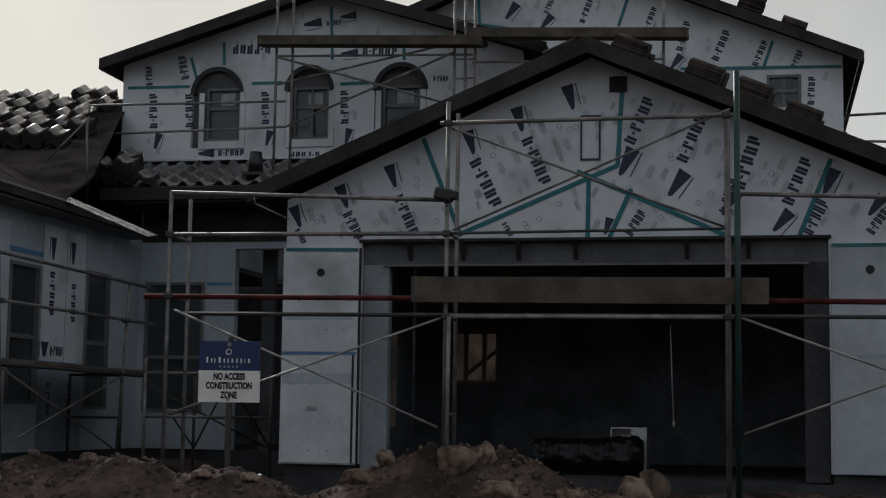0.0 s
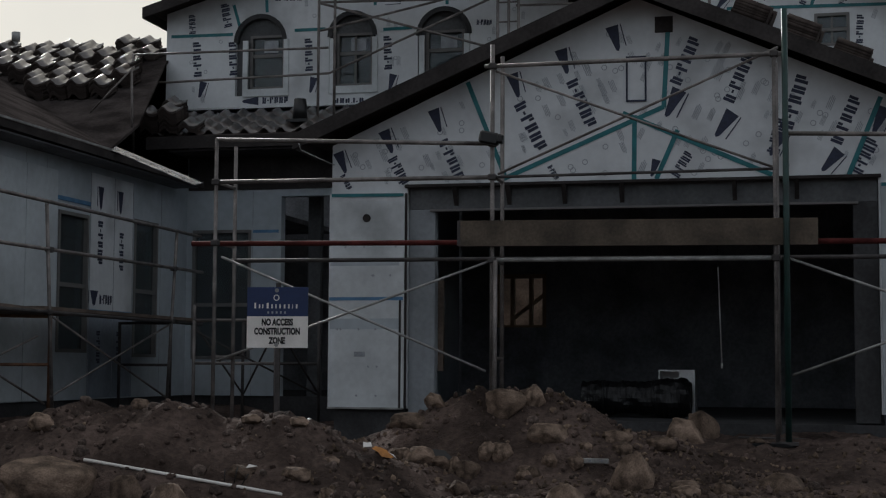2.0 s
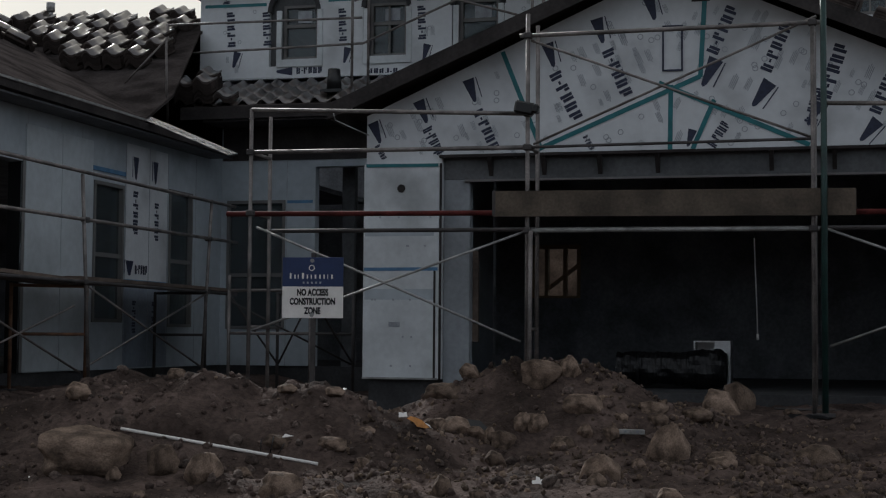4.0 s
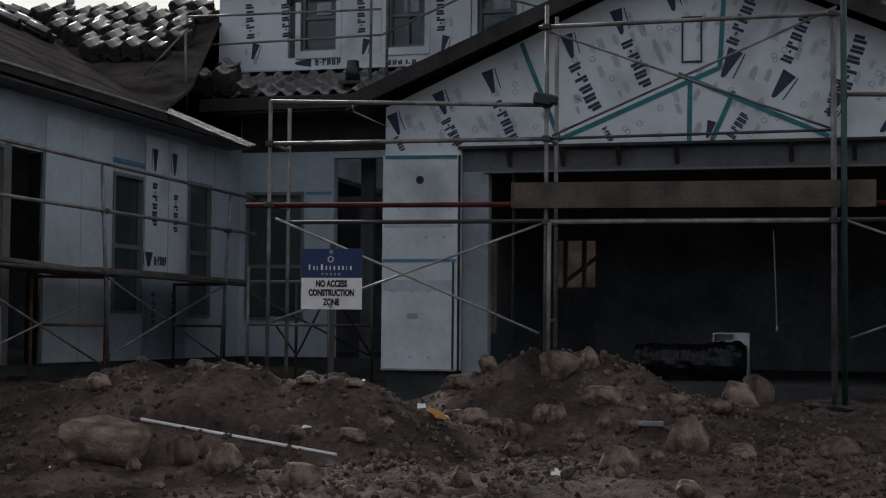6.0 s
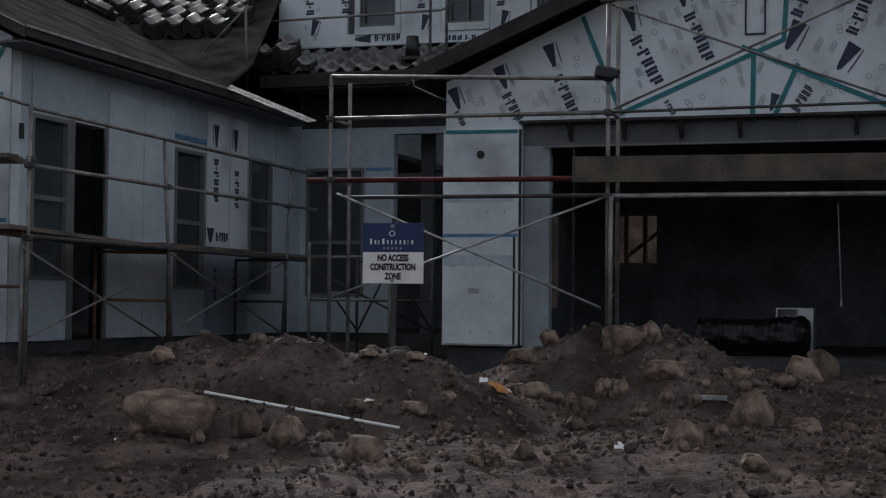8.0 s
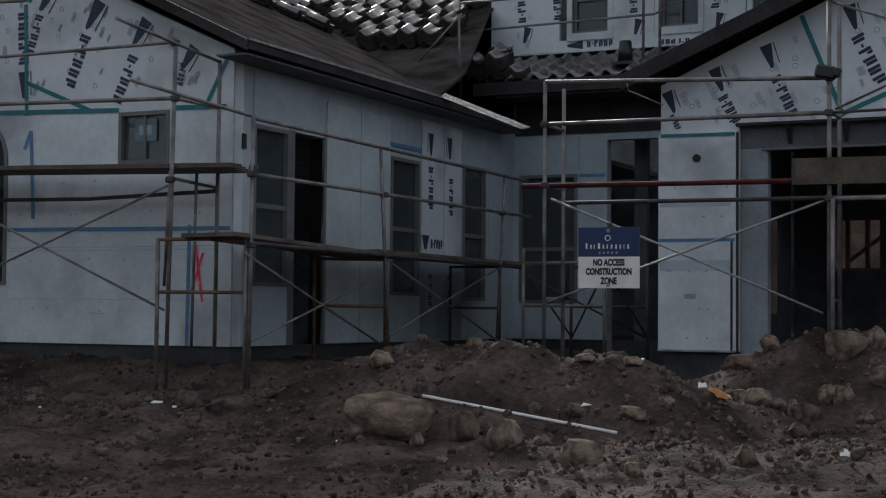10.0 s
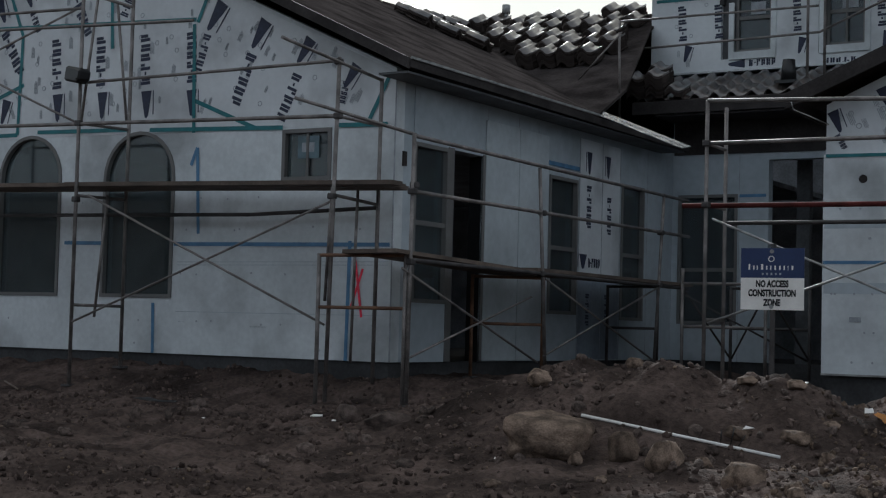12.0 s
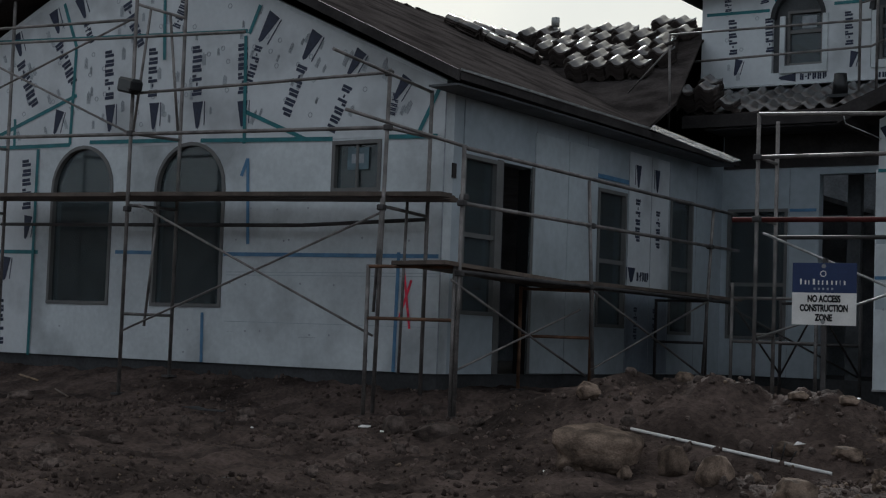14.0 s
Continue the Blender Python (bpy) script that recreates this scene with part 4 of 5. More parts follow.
# court side wall: one printed strip and faint prints
strip = part("printed_film", box((WX, 2.52, 0.02), (WX + 0.006, 3.94, 3.3)), M_PRINTED, wall_court, "printed film strip")
part("lower_film", box((WX + 0.0062, 2.5, 0.02), (WX + 0.0085, 3.98, 1.278)), M_FILM, wall_court, "darker blue-grey film below the lap")
part("lap_seam", box((WX + 0.006, 2.52, 1.28), (WX + 0.010, 3.94, 1.305)), M_TAPE_BLUE, wall_court)
for y in (2.52, 3.3, 3.94):
    part("panel_joint", box((WX + 0.005, y - 0.006, 0.0), (WX + 0.010, y + 0.006, 3.3)), M_PRINT_PALE, wall_court)
for y, z0, z1 in ((2.84, 2.62, 1.95), (3.55, 2.5, 1.9), (2.84, 1.0, 0.5), (3.5, 1.0, 0.5)):
    ob = part("printed_word", WORD, None, wall_court)
    ob.matrix_basis = Matrix(((0, 1, 0, WX + 0.009), (0, 0, 1, y), (z1 - z0, 0, 0, z0), (0, 0, 0, 1))) @ Matrix.Diagonal((1, 0.003, z0 - z1, 1))
for y in (2.84, 3.5):
    ob = part("printed_flag", FLAG, None, wall_court)
    ob.matrix_basis = Matrix(((0, 1, 0, WX + 0.009), (0, 0, 1, y), (1, 0, 0, 2.78), (0, 0, 0, 1))) @ Matrix.Diagonal((0.34, 0.003, 0.34, 1))
ob = part("printed_word", WORD, None, wall_court)
ob.matrix_basis = Matrix(((0, 1, 0, WX + 0.009), (1, 0, 0, 2.85), (0, 0, 1, 1.46), (0, 0, 0, 1))) @ Matrix.Diagonal((0.42, 0.003, 0.6, 1))
ob = part("printed_flag", FLAG, None, wall_court)
ob.matrix_basis = Matrix(((0, 1, 0, WX + 0.009), (0, 0, 1, 2.68), (1, 0, 0, 1.36), (0, 0, 0, 1))) @ Matrix.Diagonal((0.22, 0.003, 0.5, 1))
for y in (-0.25, 0.62, 1.2, 5.0):
    part("panel_joint", box((WX, y - 0.004, 0.0), (WX + 0.004, y + 0.004, 3.35)), M_PRINT_PALE, wall_court)
# court panels in the half-shaded board tone
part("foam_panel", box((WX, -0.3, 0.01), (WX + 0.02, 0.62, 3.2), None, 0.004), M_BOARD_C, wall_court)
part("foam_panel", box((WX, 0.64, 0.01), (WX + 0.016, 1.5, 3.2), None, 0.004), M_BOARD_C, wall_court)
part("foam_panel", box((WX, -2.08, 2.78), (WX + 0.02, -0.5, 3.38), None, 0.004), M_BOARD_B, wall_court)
part("door_jamb", box((WX - 0.1, -1.24, 0.0), (WX + 0.012, -1.1, 2.73), None, 0.004), M_FRAME, wall_court, "pale raw door jamb")
part("door_jamb", box((WX - 0.1, -0.36, 0.0), (WX + 0.012, -0.28, 2.73), None, 0.004), M_FRAME, wall_court, "pale raw door jamb")
part("wall_box", box((WX, -2.32, 2.38), (WX + 0.02, -2.24, 2.56)), M_FASCIA, wall_court, "small dark electric box")
part("corner_bead", box((WX - 0.004, WY - 0.01, 0.0), (WX + 0.004, WY + 0.01, 3.5)), M_PRINT_PALE, wall_wing)
part("sill_tape", box((WX + 0.0, 1.5, 2.8), (WX + 0.018, 2.5, 2.86)), M_TAPE_BLUE, wall_court)
tape(wall_entry, BY, (-7.05, 2.72), (-6.6, 2.72), 0.05, M_TAPE_BLUE)
part("panel_joint", box((-7.06, BY - 0.008, 0.0), (-7.05, BY - 0.002, 3.4)), M_PRINT_PALE, wall_entry)
part("entry_column", box((-6.36, 6.85, -0.06), (-6.13, 7.0, 3.44), None, 0.01), M_SOFFIT, wall_entry)

NAIL = mesh_of("nail_cap", tube((0, 0, 0), (0, -0.004, 0), 0.014, 8), M_PRINT_PALE)
# small pale prints scattered between the words
prng = random.Random(11)


def scatter_print(wall, y, inside, x0, x1, z0, z1, n, turn):
    for _ in range(n):
        x, z = prng.uniform(x0, x1), prng.uniform(z0, z1)
        if not inside(x, z):
            continue
        a = radians(turn(x) + prng.uniform(-3, 3))
        s = prng.uniform(0.10, 0.2)
        if prng.random() < 0.35:
            mark("printed_seal", SEAL, wall, y, (x, z), (x + 0.035, z), 0.0032)
        else:
            mark("small_print", PALE, wall, y, (x, z), (x + s * math.cos(a), z + s * math.sin(a)), 0.003)


scatter_print(wall_garage, 0.0, lambda x, z: z < 4.62 - 0.42 * abs(x), -3.6, 3.5, 2.74, 4.5, 230, lambda x: -66 if x < 0 else 65)
scatter_print(wall_upper, UY, lambda x, z: z < 7.9 - 0.4 * abs(x + 5.4) and not any(w[0] - 0.25 < x < w[2] + 0.2 and w[1] - 0.2 < z < w[3] + 0.2 for w in UW), -8.9, -2.2, 5.0, 7.6, 110, lambda x: 90)
scatter_print(wall_upper_far, VY, lambda x, z: z < 8.9 - 0.43 * abs(x + 1.6) and not (1.9 < x < 2.7 and z < 6.6), -3.5, 3.1, 5.9, 8.2, 90, lambda x: 68)
scatter_print(wall_wing, WY - 0.006, lambda x, z: z < 5.7 - 0.45 * abs(x + 13.5), -16.2, -8.5, 3.1, 5.3, 190, lambda x: -64 if x < -14.5 else (90 if x < -11.4 else 65))

# faint stamps, seams and fasteners on the plain boards
for x, z, L in ((-11.55, 0.42, 0.12), (-10.35, 0.38, 0.3), (-9.6, 1.85, 0.4)):
    mark("small_print", PALE, wall_wing, WY, (x, z), (x + L, z), 0.003, None, 0.12)
for z in (1.16, 1.20, 0.55):
    part("board_seam", box((-11.6, WY - 0.0025, z), (WX - 0.05, WY - 0.0005, z + 0.008)), M_BOARD_B, wall_wing)
for i in range(36):
    x, z = prng.uniform(-15.2, -8.4), prng.choice((0.12, 0.42, 1.05, 1.62, 2.02)) + prng.uniform(-0.02, 0.02)
    if any(a[0] - 0.1 < x < a[2] + 0.1 and z > 0.6 for a in (arch_a, arch_b)):
        continue
    part("nail_cap", NAIL, None, wall_wing).location = (x, WY - 0.002, z)
for i in range(14):
    part("nail_cap", NAIL, None, wall_garage).location = (prng.uniform(-3.65, -2.9), -0.036, prng.choice((0.15, 0.5, 0.95, 1.6, 1.95, 2.45)))
part("stain_band", box((GX0, -0.0375, 0.95), (-2.86, -0.0355, 1.08)), M_BOARD_B, wall_garage)
part("stain_band", box((GX0, -0.0375, 1.72), (-2.86, -0.0355, 1.80)), M_BOARD_B, wall_garage)

# ---- scaffolding ----
R = 0.0242


def pole(sc, name, a, b, material=None, r=R):
    return part(name, tube(a, b, r, 8), material or M_PIPE, sc)


def coupler(sc, p):
    part("coupler", box((p[0] - 0.045, p[1] - 0.045, p[2] - 0.035), (p[0] + 0.045, p[1] + 0.045, p[2] + 0.035), None, 0.012), M_PIPE_DARK, sc)


def end_frame(sc, a, b, z0, z1, rungs, material=None):
    """Two legs at plan points a and b with cross rungs, as one welded scaffold frame."""
    for p in (a, b):
        pole(sc, "leg", (*p, ground_z(*p) + 0.02 if z0 is None else z0), (*p, z1), material)
        if z0 is None:
            g = ground_z(*p)
            part("base_plate", box((p[0] - 0.07, p[1] - 0.07, g - 0.01), (p[0] + 0.07, p[1] + 0.07, g + 0.02)), M_PIPE_DARK, sc)
    for z in rungs:
        pole(sc, "rung", (*a, z), (*b, z), material, 0.02)


ga = thing("scaffold", "weathered steel tube scaffold along the garage front", "scaffold")
F, B = -1.5, -0.85
end_frame(ga, (-4.64, F), (-4.66, B), None, 3.1, (0.6, 1.9, 2.6))
end_frame(ga, (-1.41, F), (-1.43, B), None, 4.05, (0.6, 1.67, 2.6))
end_frame(ga, (1.62, F), (1.62, B), None, 3.85, (0.6, 1.67, 2.6))
end_frame(ga, (4.66, F), (4.66, B), None, 3.1, (0.6, 1.9))
pole(ga, "leg", (-1.37, F - 0.06, ground_z(-1.37, F) + 0.02), (-1.36, F - 0.06, 1.66))
pole(ga, "green_post", (1.73, F - 0.08, ground_z(1.73, F) + 0.02), (1.73, F - 0.08, 4.28), M_PIPE_GREEN, 0.032)
part("base_plate", box((1.63, F - 0.18, ground_z(1.73, F) - 0.01), (1.83, F + 0.02, ground_z(1.73, F) + 0.025)), M_PIPE_DARK, ga)
for nm, a, b, mt, r in (("guard_rail", (-4.64, F, 3.09), (-1.4, F, 2.95), None, R), ("guard_rail", (-4.64, F, 2.60), (-1.4, F, 2.58), None, R),
                        ("guard_rail", (-1.5, F, 3.81), (1.7, F, 3.82), None, R), ("ledger", (-1.42, F, 1.67), (1.68, F, 1.66), M_BRACE, R),
                        ("guard_rail", (1.7, F, 2.97), (4.7, F, 2.86), None, R), ("guard_rail", (-1.4, F, 2.58), (1.62, F, 2.60), M_PIPE_DARK, 0.016),
                        ("ledger", (-4.7, B, 1.74), (4.6, B, 1.70), M_PIPE_DARK, R),
                        ("brace", (-4.56, F, 1.74), (-1.48, F, 0.46), M_BRACE, 0.014), ("brace", (-1.46, F, 1.65), (-4.6, F, 0.56), M_BRACE, 0.014),
                        ("brace", (1.74, F, 1.66), (4.6, F, 0.62), M_BRACE, 0.014), ("brace", (1.78, F, 0.44), (4.6, F, 1.48), M_BRACE, 0.014),
                        ("brace", (-1.38, F + 0.03, 3.76), (1.6, F + 0.03, 2.62), M_PIPE, 0.014), ("brace", (1.66, F + 0.06, 3.9), (-1.36, F + 0.06, 2.62), M_PIPE, 0.014)):
    pole(ga, nm, a, b, mt, r)
for p in ((-4.64, F, 2.6), (-1.41, F, 2.58), (-1.41, F, 1.67), (-1.41, F, 3.81), (1.62, F, 3.82), (1.62, F, 1.66), (-1.41, F, 2.95), (-4.64, F, 1.9)):
    coupler(ga, p)
red = thing("red_scaffold_tube", "long red-painted scaffold tube lashed across the frames", "tube")
part("tube", tube((-4.95, F + 0.06, 1.9), (4.7, F + 0.06, 1.81), 0.03, 10), M_PIPE_RED, red)
bd = thing("scaffold_board", "long weathered brown timber board on edge", "board")
# shade-side face, so the darker plank tone is used here
part("plank", beam((-1.78, F - 0.055, 2.10), (2.05, F - 0.055, 2.07), 0.04, 0.28), M_PLANK_DARK, bd)
part("end_band", box((-1.785, F - 0.08, 1.83), (-1.75, F - 0.03, 2.10)), M_PIPE_DARK, bd)


def flood(label, at, turn, size=1.0):
    fl = thing("work_light", label, "work light", at=at)
    fl.rotation_euler = (0, radians(12), radians(turn))
    fl.scale = (size, size, size)
    part("housing", box((-0.12, -0.07, -0.075), (0.1, 0.05, 0.06), None, 0.02), M_BLACK, fl)
    part("clamp", box((-0.03, 0.05, -0.05), (0.03, 0.1, 0.05), None, 0.01), M_PIPE_DARK, fl)
    part("visor", box((0.08, -0.1, -0.045), (0.15, 0.03, 0.05), None, 0.015), M_BLACK, fl)


flood("black work light clamped to a scaffold leg", (-1.41, F - 0.1, 3.0), 4)

# tower in the court by the entry
tw = thing("scaffold", "low scaffold tower standing in the entry court", "scaffold")
end_frame(tw, (-6.02, 1.2), (-4.87, 1.2), None, 1.15, (0.53, 1.1))
end_frame(tw, (-6.02, 3.0), (-4.87, 3.0), None, 1.15, (0.53, 1.1), M_PIPE_DARK)
pole(tw, "post", (-6.02, 1.2, 1.1), (-6.02, 1.2, 1.3))
for a, b in (((-6.02, 1.2, 1.05), (-6.02, 3.0, 0.1)), ((-4.87, 1.2, 1.05), (-4.87, 3.0, 0.1)), ((-6.0, 1.22, 0.95), (-4.9, 3.0, 0.1)), ((-4.9, 1.22, 0.95), (-6.0, 3.0, 0.1))):
    pole(tw, "brace", a, b, M_PIPE_DARK, 0.014)

# along the court wall
ct = thing("scaffold", "rusty steel scaffold along the court wall", "scaffold")
CX, CB = -7.25, -8.02
for y, lean, zt in ((-3.62, 0.03, 2.58), (-0.33, -0.27, 2.5), (3.12, 0.28, 2.52)):
    pole(ct, "leg", (CX, y, ground_z(CX, y) + 0.02), (CX, y + lean, zt))
    g = ground_z(CX, y)
    part("base_plate", box((CX - 0.07, y - 0.07, g - 0.01), (CX + 0.07, y + 0.07, g + 0.02)), M_PIPE_DARK, ct)
pole(ct, "guard_rail", (CX, -3.6, 2.55), (CX, 4.3, 2.49))
pole(ct, "guard_rail", (CX, -3.6, 1.93), (CX, 4.4, 1.94))
pole(ct, "ledger", (CX, -3.6, 1.17), (CX, 4.4, 1.13), M_PIPE_DARK)
end_frame(ct, (-8.0, -0.95), (-7.29, -0.36), None, 1.13, (0.5, 1.10), M_PIPE_RUST)
end_frame(ct, (-8.42, -3.7), (-7.3, -3.62), None, 1.24, ())
for z in (0.63, 1.22):
    pole(ct, "rung", (-8.42, -3.7, z), (-7.3, -3.62, z), M_PIPE_RUST, 0.02)
end_frame(ct, (-8.1, 3.3), (-7.28, 3.3), None, 1.14, (0.5, 1.12), M_PIPE_DARK)
for a, b in (((CX, -3.77, 1.07), (CX, -0.55, 0.02)), ((CX, -3.62, 0.08), (CX, -0.75, 0.85)), ((CX, -0.4, 1.1), (CX, 3.2, 0.0)), ((CX, -0.4, 0.1), (CX, 3.2, 1.1))):
    pole(ct, "brace", a, b, M_PIPE, 0.014)
for y in (-3.6, -0.5, 3.3):
    for z in (1.93, 1.15):
        coupler(ct, (CX, y, z))
for label, a, b, z0, z1 in (("weathered scaffold plank on the court scaffold", -3.9, 0.2, 1.28, 1.17), ("weathered scaffold plank on the court scaffold", -0.6, 4.6, 1.2, 1.19)):
    for k in range(3):
        pk = thing("scaffold_plank", label, "plank", "planks on the court scaffold")
        part("board", beam((CX - 0.12 - 0.27 * k, a + 0.05 * k, z0 + 0.025 * (a > -1)), (CX - 0.12 - 0.27 * k, b - 0.07 * k, z1 + 0.025 * (a > -1)), 0.25, 0.045), M_PLANK, pk)

# along the wing front
wf = thing("scaffold", "weathered scaffold with cross braces along the wing front", "scaffold")
WFY, WBY = -3.6, -2.85
end_frame(wf, (-12.36, WFY), (-12.2, WBY), None, 5.1, (0.6, 2.0, 2.93))
pole(wf, "leg", (-8.36, WFY, ground_z(-8.36, WFY) + 0.02), (-8.29, WFY, 3.5))
pole(wf, "leg", (-8.22, WBY, ground_z(-8.22, WBY) + 0.02), (-8.2, WBY, 3.36))
end_frame(wf, (-15.6, WFY), (-15.55, WBY), None, 5.1, (0.6, 2.0, 2.93))
for nm, a, b, mt, r in (("guard_rail", (-15.6, WFY, 3.0), (-8.25, WFY, 2.82), None, R), ("guard_rail", (-12.36, WFY, 3.45), (-8.28, WFY, 3.46), None, 0.02),
                        ("guard_rail", (-15.6, WFY, 4.53), (-12.36, WFY, 4.42), None, 0.02), ("guard_rail", (-15.6, WFY, 4.33), (-10.5, WFY, 4.11), None, 0.02),
                        ("ledger", (-15.6, WBY, 1.85), (-10.1, WBY, 1.775), M_PIPE_DARK, R), ("ledger", (-10.1, WBY, 1.775), (-8.2, WBY, 1.825), M_PIPE_DARK, R),
                        ("brace", (-12.15, WFY, 2.0), (-8.4, WFY, 0.43), None, 0.015), ("brace", (-12.36, WFY, 0.38), (-8.3, WFY, 1.86), None, 0.015),
                        ("strut", (-12.1, -3.3, 2.02), (-12.26, -3.3, 0.45), None, 0.018), ("strut", (-12.4, -3.3, 4.62), (-12.62, -3.3, 3.0), None, 0.018), ("strut", (-12.05, -3.3, 4.52), (-11.82, -3.3, 2.95), None, 0.018), ("rung", (-12.62, -3.3, 4.7), (-11.8, -3.3, 4.45), None, 0.02),
                        ("brace", (-15.5, WFY, 3.5), (-12.4, WFY, 4.44), None, 0.015), ("brace", (-15.4, WFY, 4.15), (-12.4, WFY, 2.94), None, 0.015),
                        ("side_rail", (-8.2, -4.8, 3.51), (-8.2, WBY, 3.34), None, 0.02), ("side_rail", (-8.2, -4.55, 2.89), (-7.27, -3.58, 2.57), None, 0.02),
                        ("strut", (-8.34, WFY, 2.0), (-8.4, WFY, 0.7), None, 0.018), ("strut", (-8.26, -3.2, 2.0), (-8.3, -3.2, 0.0), None, 0.018),
                        ("rung", (-8.34, WFY, 1.92), (-8.22, WBY, 1.86), None, 0.02), ("rung", (-8.3, WFY, 2.82), (-8.2, WBY, 2.8), None, 0.02)):
    pole(wf, nm, a, b, mt, r)
for p in ((-12.36, WFY, 2.93), (-8.29, WFY, 2.82), (-8.3, WFY, 3.45), (-12.36, WFY, 1.95), (-8.34, WFY, 1.9), (-7.25, -3.56, 2.0)):
    coupler(wf, p)
for k in range(3):
    for a, b, za, zb in ((-15.9, -11.9, 2.24, 2.16), (-12.6, -7.55 - 0.12 * k, 2.18, 2.07)):
        pk = thing("scaffold_plank", "grey weathered plank laid on the wing scaffold", "plank", "planks on the wing scaffold")
        part("board", beam((a + 0.04 * k, WFY + 0.14 + 0.255 * k + 0.018 * (a < -13), za), (b, WFY + 0.14 + 0.255 * k + 0.018 * (a < -13), zb), 0.235, 0.05), M_PLANK, pk)
flood("black work light clamped to the wing scaffold", (-12.3, WFY - 0.1, 3.54), -10, 1.45)

# on the upper storey
us = thing("scaffold", "steel scaffold standing on the roof before the upper wall", "scaffold")
UYS = 6.0
for x, z0, z1 in ((-5.93, 4.45, 7.6), (-5.65, 4.5, 7.6), (-2.9, 4.0, 7.6), (-2.72, 4.1, 7.6), (-2.56, 4.1, 7.6), (0.47, 4.7, 7.2)):
    pole(us, "post", (x, UYS, z0), (x, UYS, z1))
for k in range(6):
    pole(us, "rung", (-2.9, UYS, 5.4 + 0.32 * k), (-2.56, UYS, 5.4 + 0.32 * k), None, 0.014)
for a, b in (((-9.25, UYS, 5.27), (-5.74, UYS, 5.32)), ((-9.25, UYS, 5.78), (-5.76, UYS, 5.75)), ((-5.95, UYS, 6.52), (-2.6, UYS, 6.43)), ((-5.9, UYS, 6.04), (-2.2, UYS, 6.78)), ((-5.74, UYS, 5.32), (-2.91, UYS, 6.48)), ((-5.9, UYS, 6.5), (-2.9, UYS, 5.6)), ((-2.6, UYS, 6.3), (0.5, UYS, 6.25))):
    pole(us, "rail", a, b, None, 0.02)
pole(us, "post", (-9.22, UYS, 4.05), (-9.25, UYS, 5.8))
for a, b, z, z2 in ((-6.17, -2.4, 6.815, 6.67), (-2.62, 0.855, 6.81, 6.675)):
    for k in range(2):
        pk = thing("scaffold_plank", "dark weathered plank high on the upper scaffold", "plank", "planks on the upper scaffold")
        part("board", beam((a, UYS - 0.16 + 0.3 * k + 0.016 * (a > -3), z), (b, UYS - 0.16 + 0.3 * k + 0.016 * (a > -3), z2), 0.27, 0.15 if k == 0 else 0.06), M_PLANK_DARK, pk)
fs = thing("scaffold", "far scaffold corner beside the upper storey", "scaffold")
for a, b in (((3.35, 9.2, 5.9), (4.9, 9.2, 5.95)), ((3.35, 9.2, 5.45), (4.9, 9.2, 5.4)), ((4.15, 9.2, 3.0), (4.15, 9.2, 6.2)), ((4.9, 9.2, 3.0), (4.9, 9.2, 6.2))):
    pole(fs, "rail", a, b)

# ---- sign ----
sg = thing("site_sign", "blue and white construction warning sign on a post", "sign")
SY, SX, SZ = -3.65, -3.10, 0.682
sg.matrix_basis = Matrix.Translation((SX, SY, 0)) @ Matrix.Rotation(radians(6), 4, 'Z')
part("post", box((-0.022, 0.01, ground_z(SX, SY) - 0.2), (0.022, 0.05, 1.32)), M_PIPE_DARK, sg, "dark steel stake")
part("panel", box((-0.305, -0.006, SZ), (0.305, 0.004, SZ + 0.308), None, 0.002), M_WHITE, sg)
top = part("header", box((-0.305, -0.007, SZ + 0.308), (0.305, 0.004, SZ + 0.594), None, 0.002), M_SIGN_BLUE, sg, "navy header panel")
for x, w, h in ((-0.23, 0.035, 0.055), (-0.185, 0.03, 0.04), (-0.15, 0.02, 0.04), (-0.108, 0.045, 0.055), (-0.06, 0.03, 0.04), (-0.02, 0.025, 0.04), (0.02, 0.035, 0.04), (0.065, 0.035, 0.04), (0.108, 0.03, 0.04), (0.148, 0.012, 0.04), (0.185, 0.035, 0.04)):
    part("name_bar", box((x, -0.010, SZ + 0.385), (x + w * 0.45, -0.0075, SZ + 0.385 + h)), M_WHITE, top)
for k in range(5):
    part("name_bar", box((-0.1 + 0.042 * k, -0.0095, SZ + 0.335), (-0.082 + 0.042 * k, -0.0075, SZ + 0.356)), M_PRINT_PALE, top)
part("emblem", sheet([[(0.03 * math.cos(a * math.tau / 16), 0.03 * math.sin(a * math.tau / 16)) for a in range(16)], [(0.022 * math.cos(a * math.tau / 16), 0.022 * math.sin(a * math.tau / 16)) for a in range(16)]], (-0.01, -0.0105, SZ + 0.49), X, Z, (0, 0.003, 0)), M_WHITE, top)
for z in (SZ + 0.562, SZ + 0.03):
    part("bolt", tube((-0.006, -0.016, z), (-0.006, -0.006, z), 0.02, 12), M_BRACE, sg)
for text, z in (("NO ACCESS", SZ + 0.222), ("CONSTRUCTION", SZ + 0.133), ("ZONE", SZ + 0.042)):
    cu = bpy.data.curves.new("lettering", 'FONT')
    cu.body, cu.size, cu.align_x, cu.extrude, cu.offset = text, 0.087, 'CENTER', 0.001, 0.0042
    ob = new("lettering", cu)
    ob.parent = sg
    ob.matrix_basis = Matrix.Translation((0, -0.0085, z)) @ Matrix.Rotation(radians(90), 4, 'X') @ Matrix.Diagonal((0.67, 1, 1, 1))
    cu.materials.append(M_INK)

